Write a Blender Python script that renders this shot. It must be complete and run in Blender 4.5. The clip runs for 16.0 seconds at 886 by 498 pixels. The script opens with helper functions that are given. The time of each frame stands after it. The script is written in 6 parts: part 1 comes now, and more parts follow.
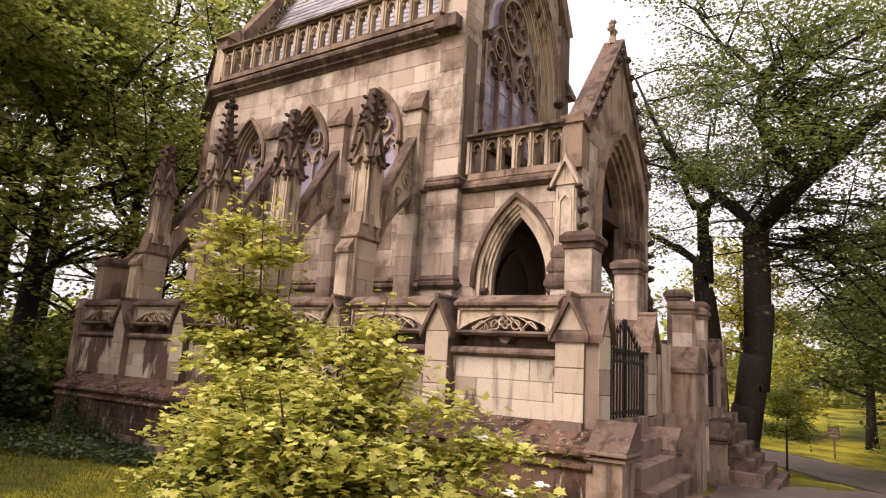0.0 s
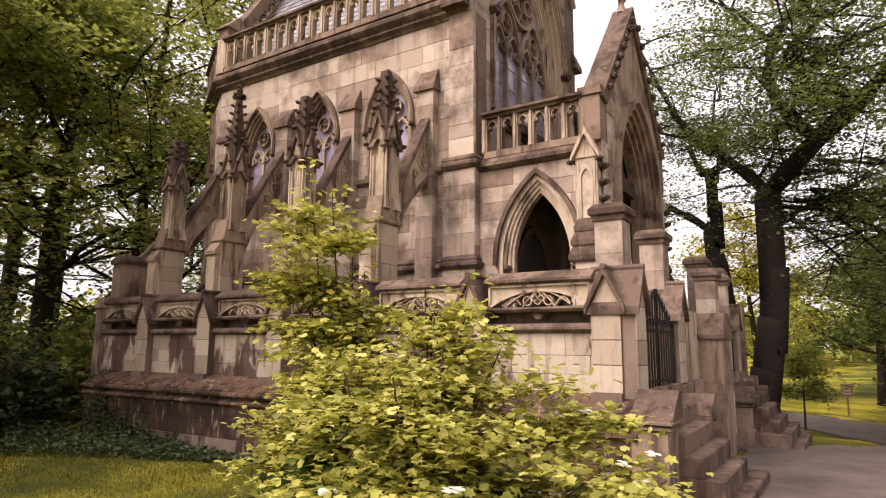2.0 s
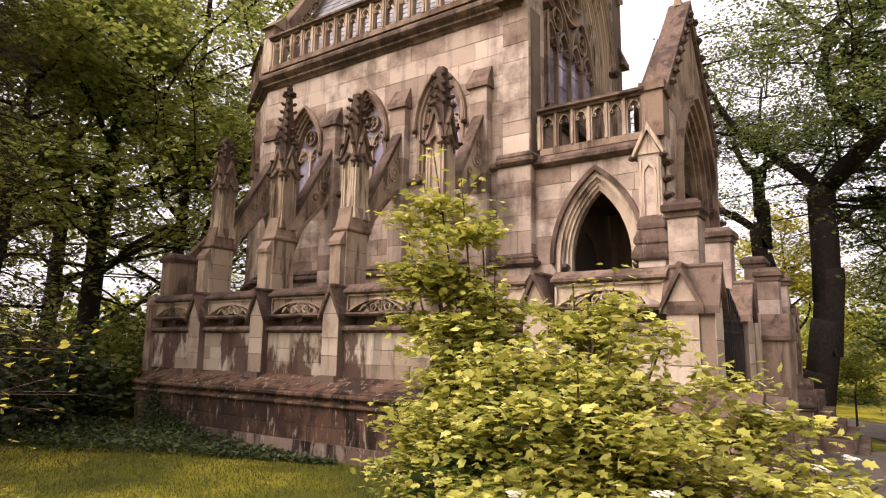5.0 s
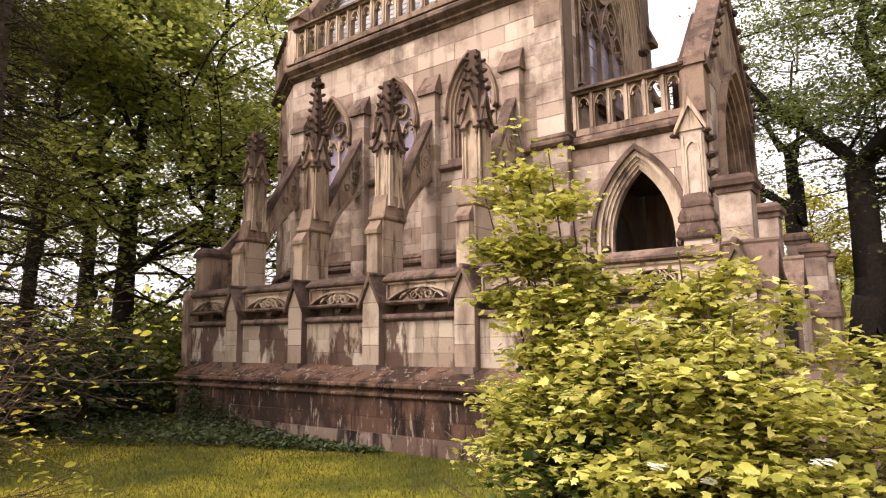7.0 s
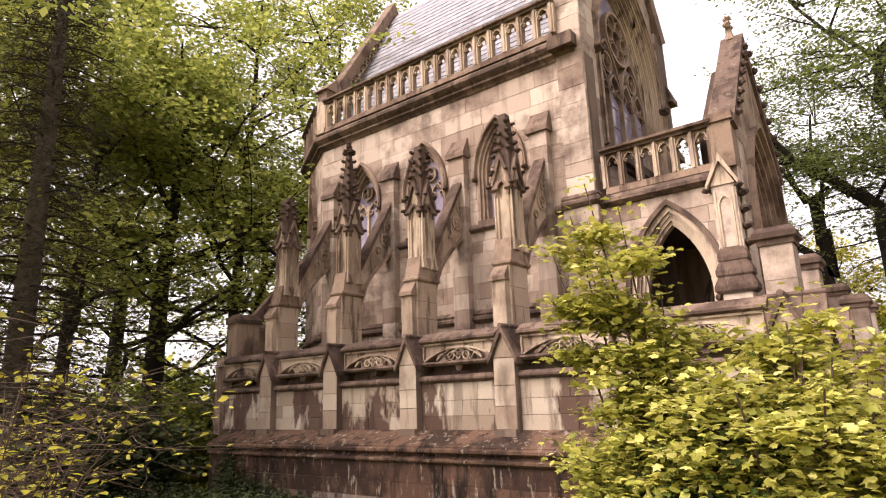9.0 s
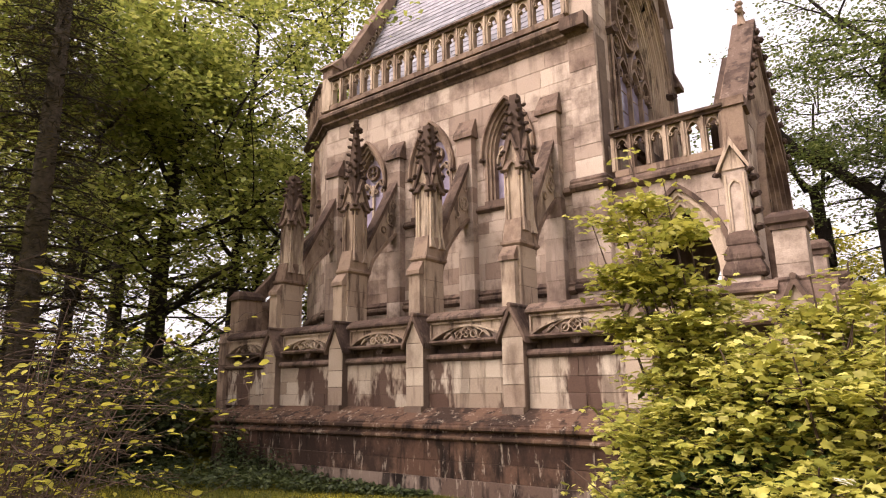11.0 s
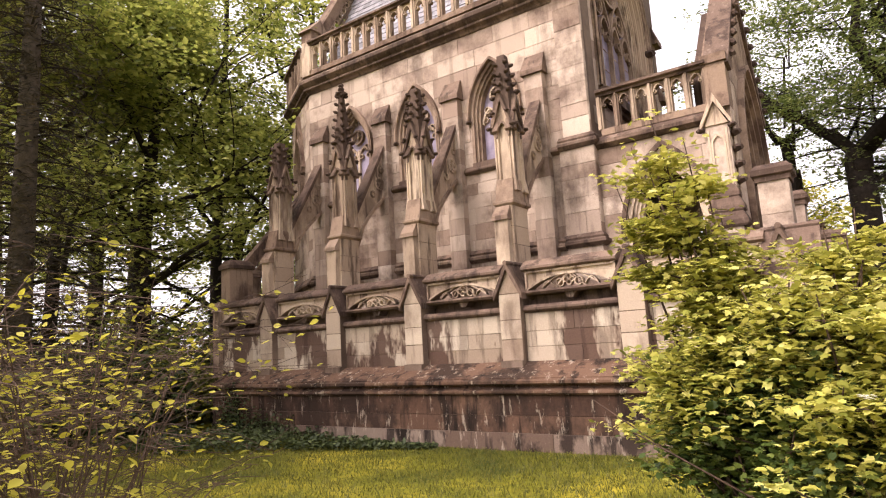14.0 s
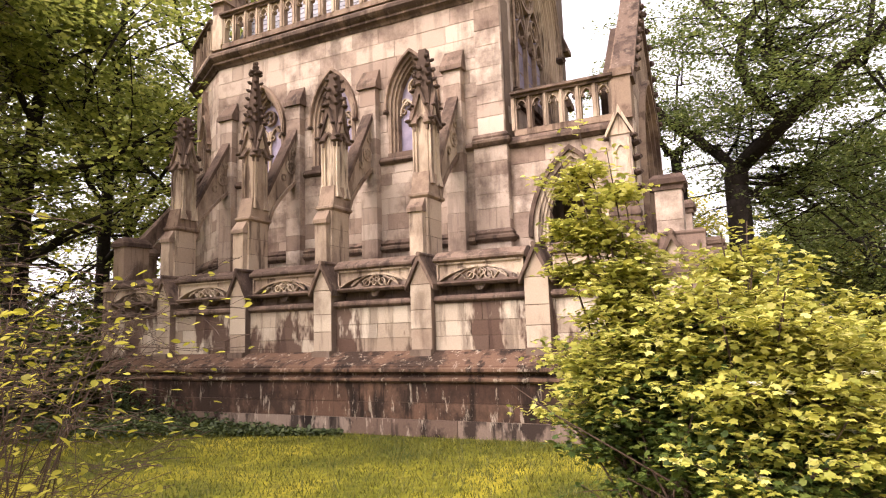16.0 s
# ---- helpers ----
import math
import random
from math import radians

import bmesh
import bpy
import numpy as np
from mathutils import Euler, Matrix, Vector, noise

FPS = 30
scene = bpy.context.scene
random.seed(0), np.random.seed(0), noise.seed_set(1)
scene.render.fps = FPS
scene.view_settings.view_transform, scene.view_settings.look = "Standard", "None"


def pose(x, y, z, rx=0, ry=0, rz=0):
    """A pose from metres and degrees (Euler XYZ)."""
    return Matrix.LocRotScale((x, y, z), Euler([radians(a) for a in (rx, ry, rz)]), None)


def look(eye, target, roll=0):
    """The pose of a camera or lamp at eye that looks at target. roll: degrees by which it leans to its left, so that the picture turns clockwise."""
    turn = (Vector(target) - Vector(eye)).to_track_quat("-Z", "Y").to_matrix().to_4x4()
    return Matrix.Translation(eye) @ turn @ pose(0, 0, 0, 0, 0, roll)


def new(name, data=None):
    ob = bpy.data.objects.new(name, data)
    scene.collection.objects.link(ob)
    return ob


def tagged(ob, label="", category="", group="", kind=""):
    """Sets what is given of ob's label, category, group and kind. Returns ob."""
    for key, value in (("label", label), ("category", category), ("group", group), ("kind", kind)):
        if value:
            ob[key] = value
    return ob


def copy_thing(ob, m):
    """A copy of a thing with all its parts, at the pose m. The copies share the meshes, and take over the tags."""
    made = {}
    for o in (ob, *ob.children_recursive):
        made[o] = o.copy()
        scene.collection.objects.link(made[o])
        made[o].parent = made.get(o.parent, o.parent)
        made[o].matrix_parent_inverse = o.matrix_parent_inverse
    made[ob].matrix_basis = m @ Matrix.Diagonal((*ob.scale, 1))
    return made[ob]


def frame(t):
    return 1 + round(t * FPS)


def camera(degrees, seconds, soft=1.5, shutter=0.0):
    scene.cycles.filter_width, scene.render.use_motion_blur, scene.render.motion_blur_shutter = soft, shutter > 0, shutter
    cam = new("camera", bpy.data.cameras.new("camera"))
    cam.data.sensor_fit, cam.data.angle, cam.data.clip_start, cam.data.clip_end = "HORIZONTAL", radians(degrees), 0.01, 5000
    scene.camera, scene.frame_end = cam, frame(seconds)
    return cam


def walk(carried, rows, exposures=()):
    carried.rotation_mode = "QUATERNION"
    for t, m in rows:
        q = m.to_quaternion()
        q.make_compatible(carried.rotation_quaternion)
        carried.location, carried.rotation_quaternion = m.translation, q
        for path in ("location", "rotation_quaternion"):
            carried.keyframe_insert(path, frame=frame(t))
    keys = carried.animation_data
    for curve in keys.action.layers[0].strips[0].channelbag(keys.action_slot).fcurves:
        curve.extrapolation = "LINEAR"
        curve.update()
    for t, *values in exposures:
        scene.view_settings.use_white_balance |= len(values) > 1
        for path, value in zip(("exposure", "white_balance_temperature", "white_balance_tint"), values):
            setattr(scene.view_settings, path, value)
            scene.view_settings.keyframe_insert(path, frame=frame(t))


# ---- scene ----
cam = camera(70.9, 16.0, soft=1.15)
PATH = [
    (0, (2.32, -6.046, 1.47), (1.253, -4.395, 1.838), 3.5),
    (0.5, (2.258, -6.099, 1.462), (1.193, -4.446, 1.828), 1.1),
    (1, (2.17, -6.146, 1.46), (1.106, -4.486, 1.793), 0.3),
    (1.5, (2.105, -6.185, 1.467), (1.047, -4.517, 1.781), 1.2),
    (2, (2.028, -6.225, 1.456), (0.962, -4.561, 1.763), 0.4),
    (2.5, (1.961, -6.25, 1.445), (0.879, -4.596, 1.75), 0.5),
    (3, (1.868, -6.276, 1.443), (0.782, -4.626, 1.754), -2.0),
    (3.5, (1.809, -6.298, 1.439), (0.711, -4.659, 1.767), -1.1),
    (4, (1.725, -6.335, 1.434), (0.614, -4.704, 1.76), 0.7),
    (6.5, (1.312, -6.489, 1.389), (0.171, -4.871, 1.666), 0.2),
    (7, (1.237, -6.508, 1.37), (0.069, -4.909, 1.651), -0.7),
    (7.5, (1.146, -6.506, 1.376), (-0.06, -4.945, 1.707), -3.3),
    (8, (1.096, -6.535, 1.381), (-0.106, -4.985, 1.772), -2.8),
    (8.2, (1.097, -6.589, 1.383), (-0.098, -5.047, 1.826), -2.4),
    (10.5, (0.916, -6.772, 1.295), (-0.253, -5.221, 1.771), -0.8),
    (11, (0.875, -6.839, 1.291), (-0.299, -5.277, 1.716), -0.9),
    (11.5, (0.839, -6.892, 1.282), (-0.343, -5.33, 1.686), -1.5),
    (12, (0.801, -6.961, 1.256), (-0.396, -5.402, 1.626), -3.8),
    (12.5, (0.775, -7.015, 1.257), (-0.43, -5.45, 1.573), -4.0),
    (13, (0.738, -7.072, 1.268), (-0.468, -5.504, 1.56), -3.6),
    (13.5, (0.734, -7.123, 1.263), (-0.466, -5.55, 1.558), -2.9),
    (14, (0.728, -7.173, 1.255), (-0.391, -5.543, 1.559), -3.3),
    (14.5, (0.716, -7.228, 1.255), (-0.312, -5.539, 1.554), -2.7),
    (15, (0.69, -7.299, 1.261), (-0.252, -5.556, 1.535), -2.2),
    (15.5, (0.671, -7.316, 1.26), (-0.226, -5.548, 1.522), -1.2),
    (16, (0.636, -7.375, 1.249), (-0.211, -5.581, 1.507), -1.8),
]
EXPOSURES = [(0, 1.38, 6750, 25), (4, 1.38, 6750, 25), (7, 1.68, 6700, 24), (8.2, 1.74, 6700, 24), (11, 1.48, 6750, 26), (12.5, 1.54, 6700, 25), (14.5, 1.88, 6650, 24), (16, 1.95, 6650, 24)]
walk(cam, [(t, look(e, g, r)) for t, e, g, r in PATH], EXPOSURES)

# ---- world, sun and exposure ----
world = bpy.data.worlds.new("overcast_sky")
scene.world = world
world.use_nodes = True
wn, wl = world.node_tree.nodes, world.node_tree.links
sky = wn.new("ShaderNodeTexSky")
sky.sky_type, sky.sun_disc = "NISHITA", False
sky.sun_elevation, sky.sun_rotation = radians(48), radians(205)
sky.dust_density, sky.air_density, sky.ozone_density = 6.0, 1.0, 1.0
pale = wn.new("ShaderNodeHueSaturation")
pale.inputs["Saturation"].default_value = 0.22
wl.new(sky.outputs["Color"], pale.inputs["Color"])
veil = wn.new("ShaderNodeMix")
veil.data_type = "RGBA"
veil.inputs[0].default_value = 0.65
veil.inputs[7].default_value = (3.3, 3.3, 3.3, 1)
wl.new(pale.outputs["Color"], veil.inputs[6])
wl.new(veil.outputs[2], wn["Background"].inputs["Color"])
wn["Background"].inputs["Strength"].default_value = 0.15
sun_data = bpy.data.lights.new("sun", "SUN")
sun_data.energy, sun_data.angle, sun_data.color = 1.5, radians(40), (1.0, 0.93, 0.82)
sun = new("sun", sun_data)
sun.matrix_world = look((-5, -11, 13), (0, 0, 0))

# ---- materials ----
def material(name, rough=0.85, spec=0.3):
    m = bpy.data.materials.new(name)
    m.use_nodes = True
    b = m.node_tree.nodes["Principled BSDF"]
    b.inputs["Roughness"].default_value = rough
    b.inputs["Specular IOR Level"].default_value = spec
    return m, m.node_tree.nodes, m.node_tree.links, b


def noise_tex(n, l, coord, scale, detail=4.0, rough=0.6, stretch=None):
    t = n.new("ShaderNodeTexNoise")
    t.inputs["Scale"].default_value, t.inputs["Detail"].default_value, t.inputs["Roughness"].default_value = scale, detail, rough
    if stretch:
        mp = n.new("ShaderNodeMapping")
        mp.inputs["Scale"].default_value = stretch
        l.new(coord, mp.inputs["Vector"])
        coord = mp.outputs["Vector"]
    l.new(coord, t.inputs["Vector"])
    return t.outputs["Fac"]


def ramp(n, l, fac, stops):
    r = n.new("ShaderNodeValToRGB")
    e = r.color_ramp.elements
    while len(e) < len(stops):
        e.new(0.5)
    for el, (p, c) in zip(e, stops):
        el.position, el.color = p, (*c, 1)
    l.new(fac, r.inputs["Fac"])
    return r.outputs["Color"]


def blend(n, l, fac, a, b, kind="MIX"):
    m = n.new("ShaderNodeMix")
    m.data_type, m.blend_type = "RGBA", kind
    for sock, v in (("Factor", fac), ("A", a), ("B", b)):
        s = [i for i in m.inputs if i.name == sock and i.type == ("VALUE" if sock == "Factor" else "RGBA")][0]
        if isinstance(v, (int, float)):
            s.default_value = v
        elif isinstance(v, tuple):
            s.default_value = (*v, 1)
        else:
            l.new(v, s)
    return [o for o in m.outputs if o.type == "RGBA"][0]


def relief(n, l, b, height, strength, distance=0.01):
    u = n.new("ShaderNodeBump")
    u.inputs["Strength"].default_value, u.inputs["Distance"].default_value = strength, distance
    l.new(height, u.inputs["Height"])
    l.new(u.outputs["Normal"], b.inputs["Normal"])


def stone(name, light, mid, dark, stain=0.5, streak=0.35, scale=1.0, pale_runs=0.0, edge=(0.42, 0.68), tall=1.0):
    """Weathered sandstone: each block its own shade, blotches, dark runs of damp, grain."""
    m, n, l, b = material(name, 0.9, 0.2)
    geo = n.new("ShaderNodeNewGeometry").outputs["Position"]
    info = n.new("ShaderNodeObjectInfo").outputs["Random"]
    base = ramp(n, l, info, [(0.0, mid), (0.35, light), (0.7, tuple(0.5 * (p + q) for p, q in zip(light, mid))), (1.0, tuple(0.8 * p + 0.2 * q for p, q in zip(mid, dark)))])
    blot = ramp(n, l, noise_tex(n, l, geo, 1.1 * scale, 5, 0.65, (1.0, 1.0, tall)), [(edge[0], (0, 0, 0)), (edge[1], (1, 1, 1))])
    fac = n.new("ShaderNodeMath"); fac.operation = "MULTIPLY"; fac.inputs[1].default_value = stain
    l.new(blot, fac.inputs[0])
    col = blend(n, l, fac.outputs[0], base, dark)
    runs = ramp(n, l, noise_tex(n, l, geo, 3.6 * scale, 5, 0.6, (1.0, 1.0, 0.14)), [(0.53, (0, 0, 0)), (0.62, (1, 1, 1))])
    f2 = n.new("ShaderNodeMath"); f2.operation = "MULTIPLY"; f2.inputs[1].default_value = streak
    l.new(runs, f2.inputs[0])
    col = blend(n, l, f2.outputs[0], col, tuple(0.55 * c for c in dark))
    if pale_runs:
        pr = ramp(n, l, noise_tex(n, l, geo, 10.0, 5, 0.75, (1.0, 1.0, 0.2)), [(0.57, (0, 0, 0)), (0.64, (1, 1, 1))])
        f3 = n.new("ShaderNodeMath"); f3.operation = "MULTIPLY"; f3.inputs[1].default_value = pale_runs
        l.new(pr, f3.inputs[0])
        col = blend(n, l, f3.outputs[0], col, (0.42, 0.35, 0.27))
    grain = noise_tex(n, l, geo, 60, 6, 0.7)
    speck = ramp(n, l, grain, [(0.25, (0.78, 0.78, 0.78)), (0.75, (1.15, 1.15, 1.15))])
    col = blend(n, l, 1.0, col, speck, "MULTIPLY")
    l.new(col, b.inputs["Base Color"])
    mix = n.new("ShaderNodeMath"); mix.operation = "ADD"
    l.new(grain, mix.inputs[0]); l.new(noise_tex(n, l, geo, 9, 5, 0.6), mix.inputs[1])
    relief(n, l, b, mix.outputs[0], 0.55, 0.012)
    return m


ASHLAR = stone("tan_sandstone", (0.52, 0.42, 0.335), (0.28, 0.2, 0.152), (0.085, 0.052, 0.038), 0.78, 0.32, 1.3, 0.1, (0.46, 0.64))
CREAM = stone("cream_sandstone", (0.47, 0.395, 0.305), (0.33, 0.255, 0.185), (0.07, 0.036, 0.025), 0.9, 0.45, 1.5, 0.0, (0.51, 0.56), 0.35)
BUFF = stone("clean_buff_sandstone", (0.48, 0.395, 0.30), (0.34, 0.26, 0.19), (0.12, 0.075, 0.052), 0.6, 0.3, 1.6, 0.0, (0.5, 0.68), 0.6)
BROWN = stone("damp_brown_sandstone", (0.135, 0.078, 0.05), (0.07, 0.037, 0.024), (0.018, 0.011, 0.008), 0.8, 0.8, 1.6, 0.55, (0.46, 0.58), 0.7)
PALEBASE = stone("lime_bloomed_base_stone", (0.24, 0.185, 0.145), (0.13, 0.085, 0.062), (0.02, 0.012, 0.009), 0.9, 0.85, 1.3, 0.5, (0.5, 0.56), 0.6)
DRESSED = stone("dressed_sandstone", (0.32, 0.232, 0.168), (0.225, 0.156, 0.11), (0.065, 0.035, 0.026), 0.7, 0.6, 1.5, 0.1, (0.46, 0.62))
SHAFT = stone("pale_carved_sandstone", (0.50, 0.395, 0.29), (0.37, 0.275, 0.198), (0.10, 0.06, 0.042), 0.65, 0.75, 1.6, 0.0, (0.47, 0.62), 0.4)
# Dark carved stone; on the porch's inner faces its tone stands in for shade.
CARVED = stone("soot_carving_and_porch_shade_stone", (0.10, 0.066, 0.048), (0.07, 0.045, 0.034), (0.03, 0.019, 0.015), 0.5, 0.4, 2.0)
MORTAR = stone("weathered_mortar", (0.22, 0.16, 0.118), (0.17, 0.12, 0.088), (0.07, 0.045, 0.033), 0.6, 0.5)
COPING = stone("dark_weathered_coping_stone", (0.19, 0.13, 0.095), (0.12, 0.08, 0.06), (0.04, 0.024, 0.018), 0.75, 0.6, 1.8, 0.18, (0.45, 0.6))


def plain(name, c1, c2, rough, scale, metal=0.0, bump=0.2, spec=0.4, dist=0.005):
    m, n, l, b = material(name, rough, spec)
    geo = n.new("ShaderNodeNewGeometry").outputs["Position"]
    f = noise_tex(n, l, geo, scale, 6, 0.65)
    l.new(ramp(n, l, f, [(0.3, c1), (0.7, c2)]), b.inputs["Base Color"])
    b.inputs["Metallic"].default_value = metal
    relief(n, l, b, noise_tex(n, l, geo, scale * 4, 6, 0.7), bump, dist)
    return m


IRON = plain("black_wrought_iron", (0.012, 0.011, 0.011), (0.03, 0.026, 0.024), 0.5, 30, 0.6, 0.2)
SLATE = plain("grey_slate", (0.16, 0.155, 0.165), (0.27, 0.26, 0.27), 0.55, 6, 0, 0.3)
sn, sl_links = SLATE.node_tree.nodes, SLATE.node_tree.links
tone = ramp(sn, sl_links, sn.new("ShaderNodeObjectInfo").outputs["Random"], [(0.0, (0.7, 0.7, 0.72)), (1.0, (1.2, 1.18, 1.2))])
old = sn["Principled BSDF"].inputs["Base Color"].links[0].from_socket
sl_links.new(blend(sn, sl_links, 1.0, old, tone, "MULTIPLY"), sn["Principled BSDF"].inputs["Base Color"])
GLASS = plain("leaded_violet_glass", (0.17, 0.145, 0.2), (0.36, 0.31, 0.39), 0.12, 3, 0, 0.08, 0.6)
DARKWOOD = plain("dark_oak", (0.02, 0.014, 0.01), (0.04, 0.028, 0.02), 0.6, 8)
BARK = plain("dark_bark", (0.012, 0.009, 0.007), (0.036, 0.027, 0.021), 0.95, 14, 0, 0.9, 0.2, 0.03)
BARKGREY = plain("grey_brown_bark", (0.05, 0.04, 0.03), (0.13, 0.105, 0.08), 0.95, 12, 0, 0.9, 0.2, 0.03)
TWIG = plain("brown_twig", (0.03, 0.018, 0.012), (0.085, 0.05, 0.032), 0.9, 40)
ROAD = plain("wet_gravel_asphalt", (0.05, 0.036, 0.029), (0.14, 0.108, 0.09), 0.6, 1.6, 0, 0.5, 0.4, 0.01)
SIGNMAT = plain("weathered_sign_board", (0.10, 0.06, 0.04), (0.17, 0.11, 0.07), 0.8, 20)
PETAL = plain("cream_white_blossom", (0.72, 0.70, 0.55), (0.82, 0.80, 0.68), 0.7, 30)


def foliage(name, stops, thin=0.45, rough=0.55):
    """Leaves: each its own tint, light coming through the blade."""
    m, n, l, b = material(name, rough, 0.35)
    geo = n.new("ShaderNodeNewGeometry")
    big = noise_tex(n, l, geo.outputs["Position"], 1.3, 3)
    add = n.new("ShaderNodeMath"); add.operation = "MULTIPLY_ADD"
    l.new(geo.outputs["Random Per Island"], add.inputs[0]); add.inputs[1].default_value = 0.62
    sc = n.new("ShaderNodeMath"); sc.operation = "MULTIPLY"; sc.inputs[1].default_value = 0.42
    l.new(big, sc.inputs[0]); l.new(sc.outputs[0], add.inputs[2])
    col = ramp(n, l, add.outputs[0], stops)
    l.new(col, b.inputs["Base Color"])
    tr = n.new("ShaderNodeBsdfTranslucent")
    l.new(col, tr.inputs["Color"])
    mx = n.new("ShaderNodeMixShader")
    mx.inputs["Fac"].default_value = thin
    out = n["Material Output"]
    l.new(b.outputs["BSDF"], mx.inputs[1]); l.new(tr.outputs["BSDF"], mx.inputs[2])
    l.new(mx.outputs["Shader"], out.inputs["Surface"])
    return m


# The shrub's two leaf colours: a lit yellow-green and a shaded green.
LEAF_BUSH_LIT = foliage("lit_yellow_viburnum_leaf", [(0.1, (0.13, 0.15, 0.022)), (0.4, (0.32, 0.32, 0.055)), (0.7, (0.54, 0.50, 0.11)), (1.0, (0.74, 0.70, 0.30))], 0.4)
LEAF_BUSH_SHADED = foliage("shaded_green_viburnum_leaf", [(0.12, (0.022, 0.042, 0.009)), (0.5, (0.06, 0.095, 0.017)), (0.85, (0.15, 0.18, 0.034)), (1.0, (0.34, 0.33, 0.07))], 0.3)
LEAF_TREE = foliage("green_tree_leaf", [(0.1, (0.07, 0.092, 0.018)), (0.45, (0.23, 0.265, 0.052)), (0.75, (0.42, 0.43, 0.10)), (1.0, (0.58, 0.54, 0.18))], 0.55)
LEAF_RIGHT = foliage("pale_green_tree_leaf", [(0.1, (0.055, 0.082, 0.022)), (0.5, (0.14, 0.18, 0.045)), (0.8, (0.24, 0.275, 0.075)), (1.0, (0.38, 0.38, 0.11))], 0.45)
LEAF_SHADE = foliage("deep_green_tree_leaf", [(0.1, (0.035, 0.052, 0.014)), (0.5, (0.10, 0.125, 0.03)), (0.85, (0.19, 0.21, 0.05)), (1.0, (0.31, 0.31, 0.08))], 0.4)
LEAF_YELLOW = foliage("yellow_green_leaf", [(0.1, (0.16, 0.16, 0.02)), (0.5, (0.36, 0.33, 0.035)), (1.0, (0.58, 0.52, 0.1))], 0.5)
LEAF_DARK = foliage("dark_evergreen_needle", [(0.1, (0.014, 0.011, 0.007)), (0.6, (0.036, 0.028, 0.014)), (0.85, (0.11, 0.078, 0.024)), (1.0, (0.26, 0.165, 0.035))], 0.2)
LEAF_IVY = foliage("dark_ivy_leaf", [(0.1, (0.018, 0.028, 0.01)), (0.6, (0.05, 0.068, 0.02)), (1.0, (0.12, 0.14, 0.045))], 0.2)
GRASS = foliage("lawn_grass_blade", [(0.1, (0.035, 0.045, 0.008)), (0.45, (0.075, 0.082, 0.012)), (0.75, (0.16, 0.145, 0.02)), (1.0, (0.27, 0.22, 0.045))], 0.3)


def ground_material():
    m, n, l, b = material("sun_patched_lawn", 0.95, 0.15)
    geo = n.new("ShaderNodeNewGeometry").outputs["Position"]
    f = noise_tex(n, l, geo, 0.45, 5, 0.6)
    g = noise_tex(n, l, geo, 14, 6, 0.7)
    # Mottled lawn colour; the bright yellow patches stand for sun between the trees.
    c = ramp(n, l, f, [(0.36, (0.05, 0.06, 0.008)), (0.48, (0.14, 0.138, 0.012)), (0.62, (0.36, 0.30, 0.028))])
    c2 = ramp(n, l, g, [(0.3, (0.55, 0.55, 0.5)), (0.7, (1.2, 1.2, 1.1))])
    l.new(blend(n, l, 1.0, c, c2, "MULTIPLY"), b.inputs["Base Color"])
    relief(n, l, b, g, 0.8, 0.03)
    return m


LAWN = ground_material()

# ---- geometry helpers ----
UP = Vector((0, 0, 1))


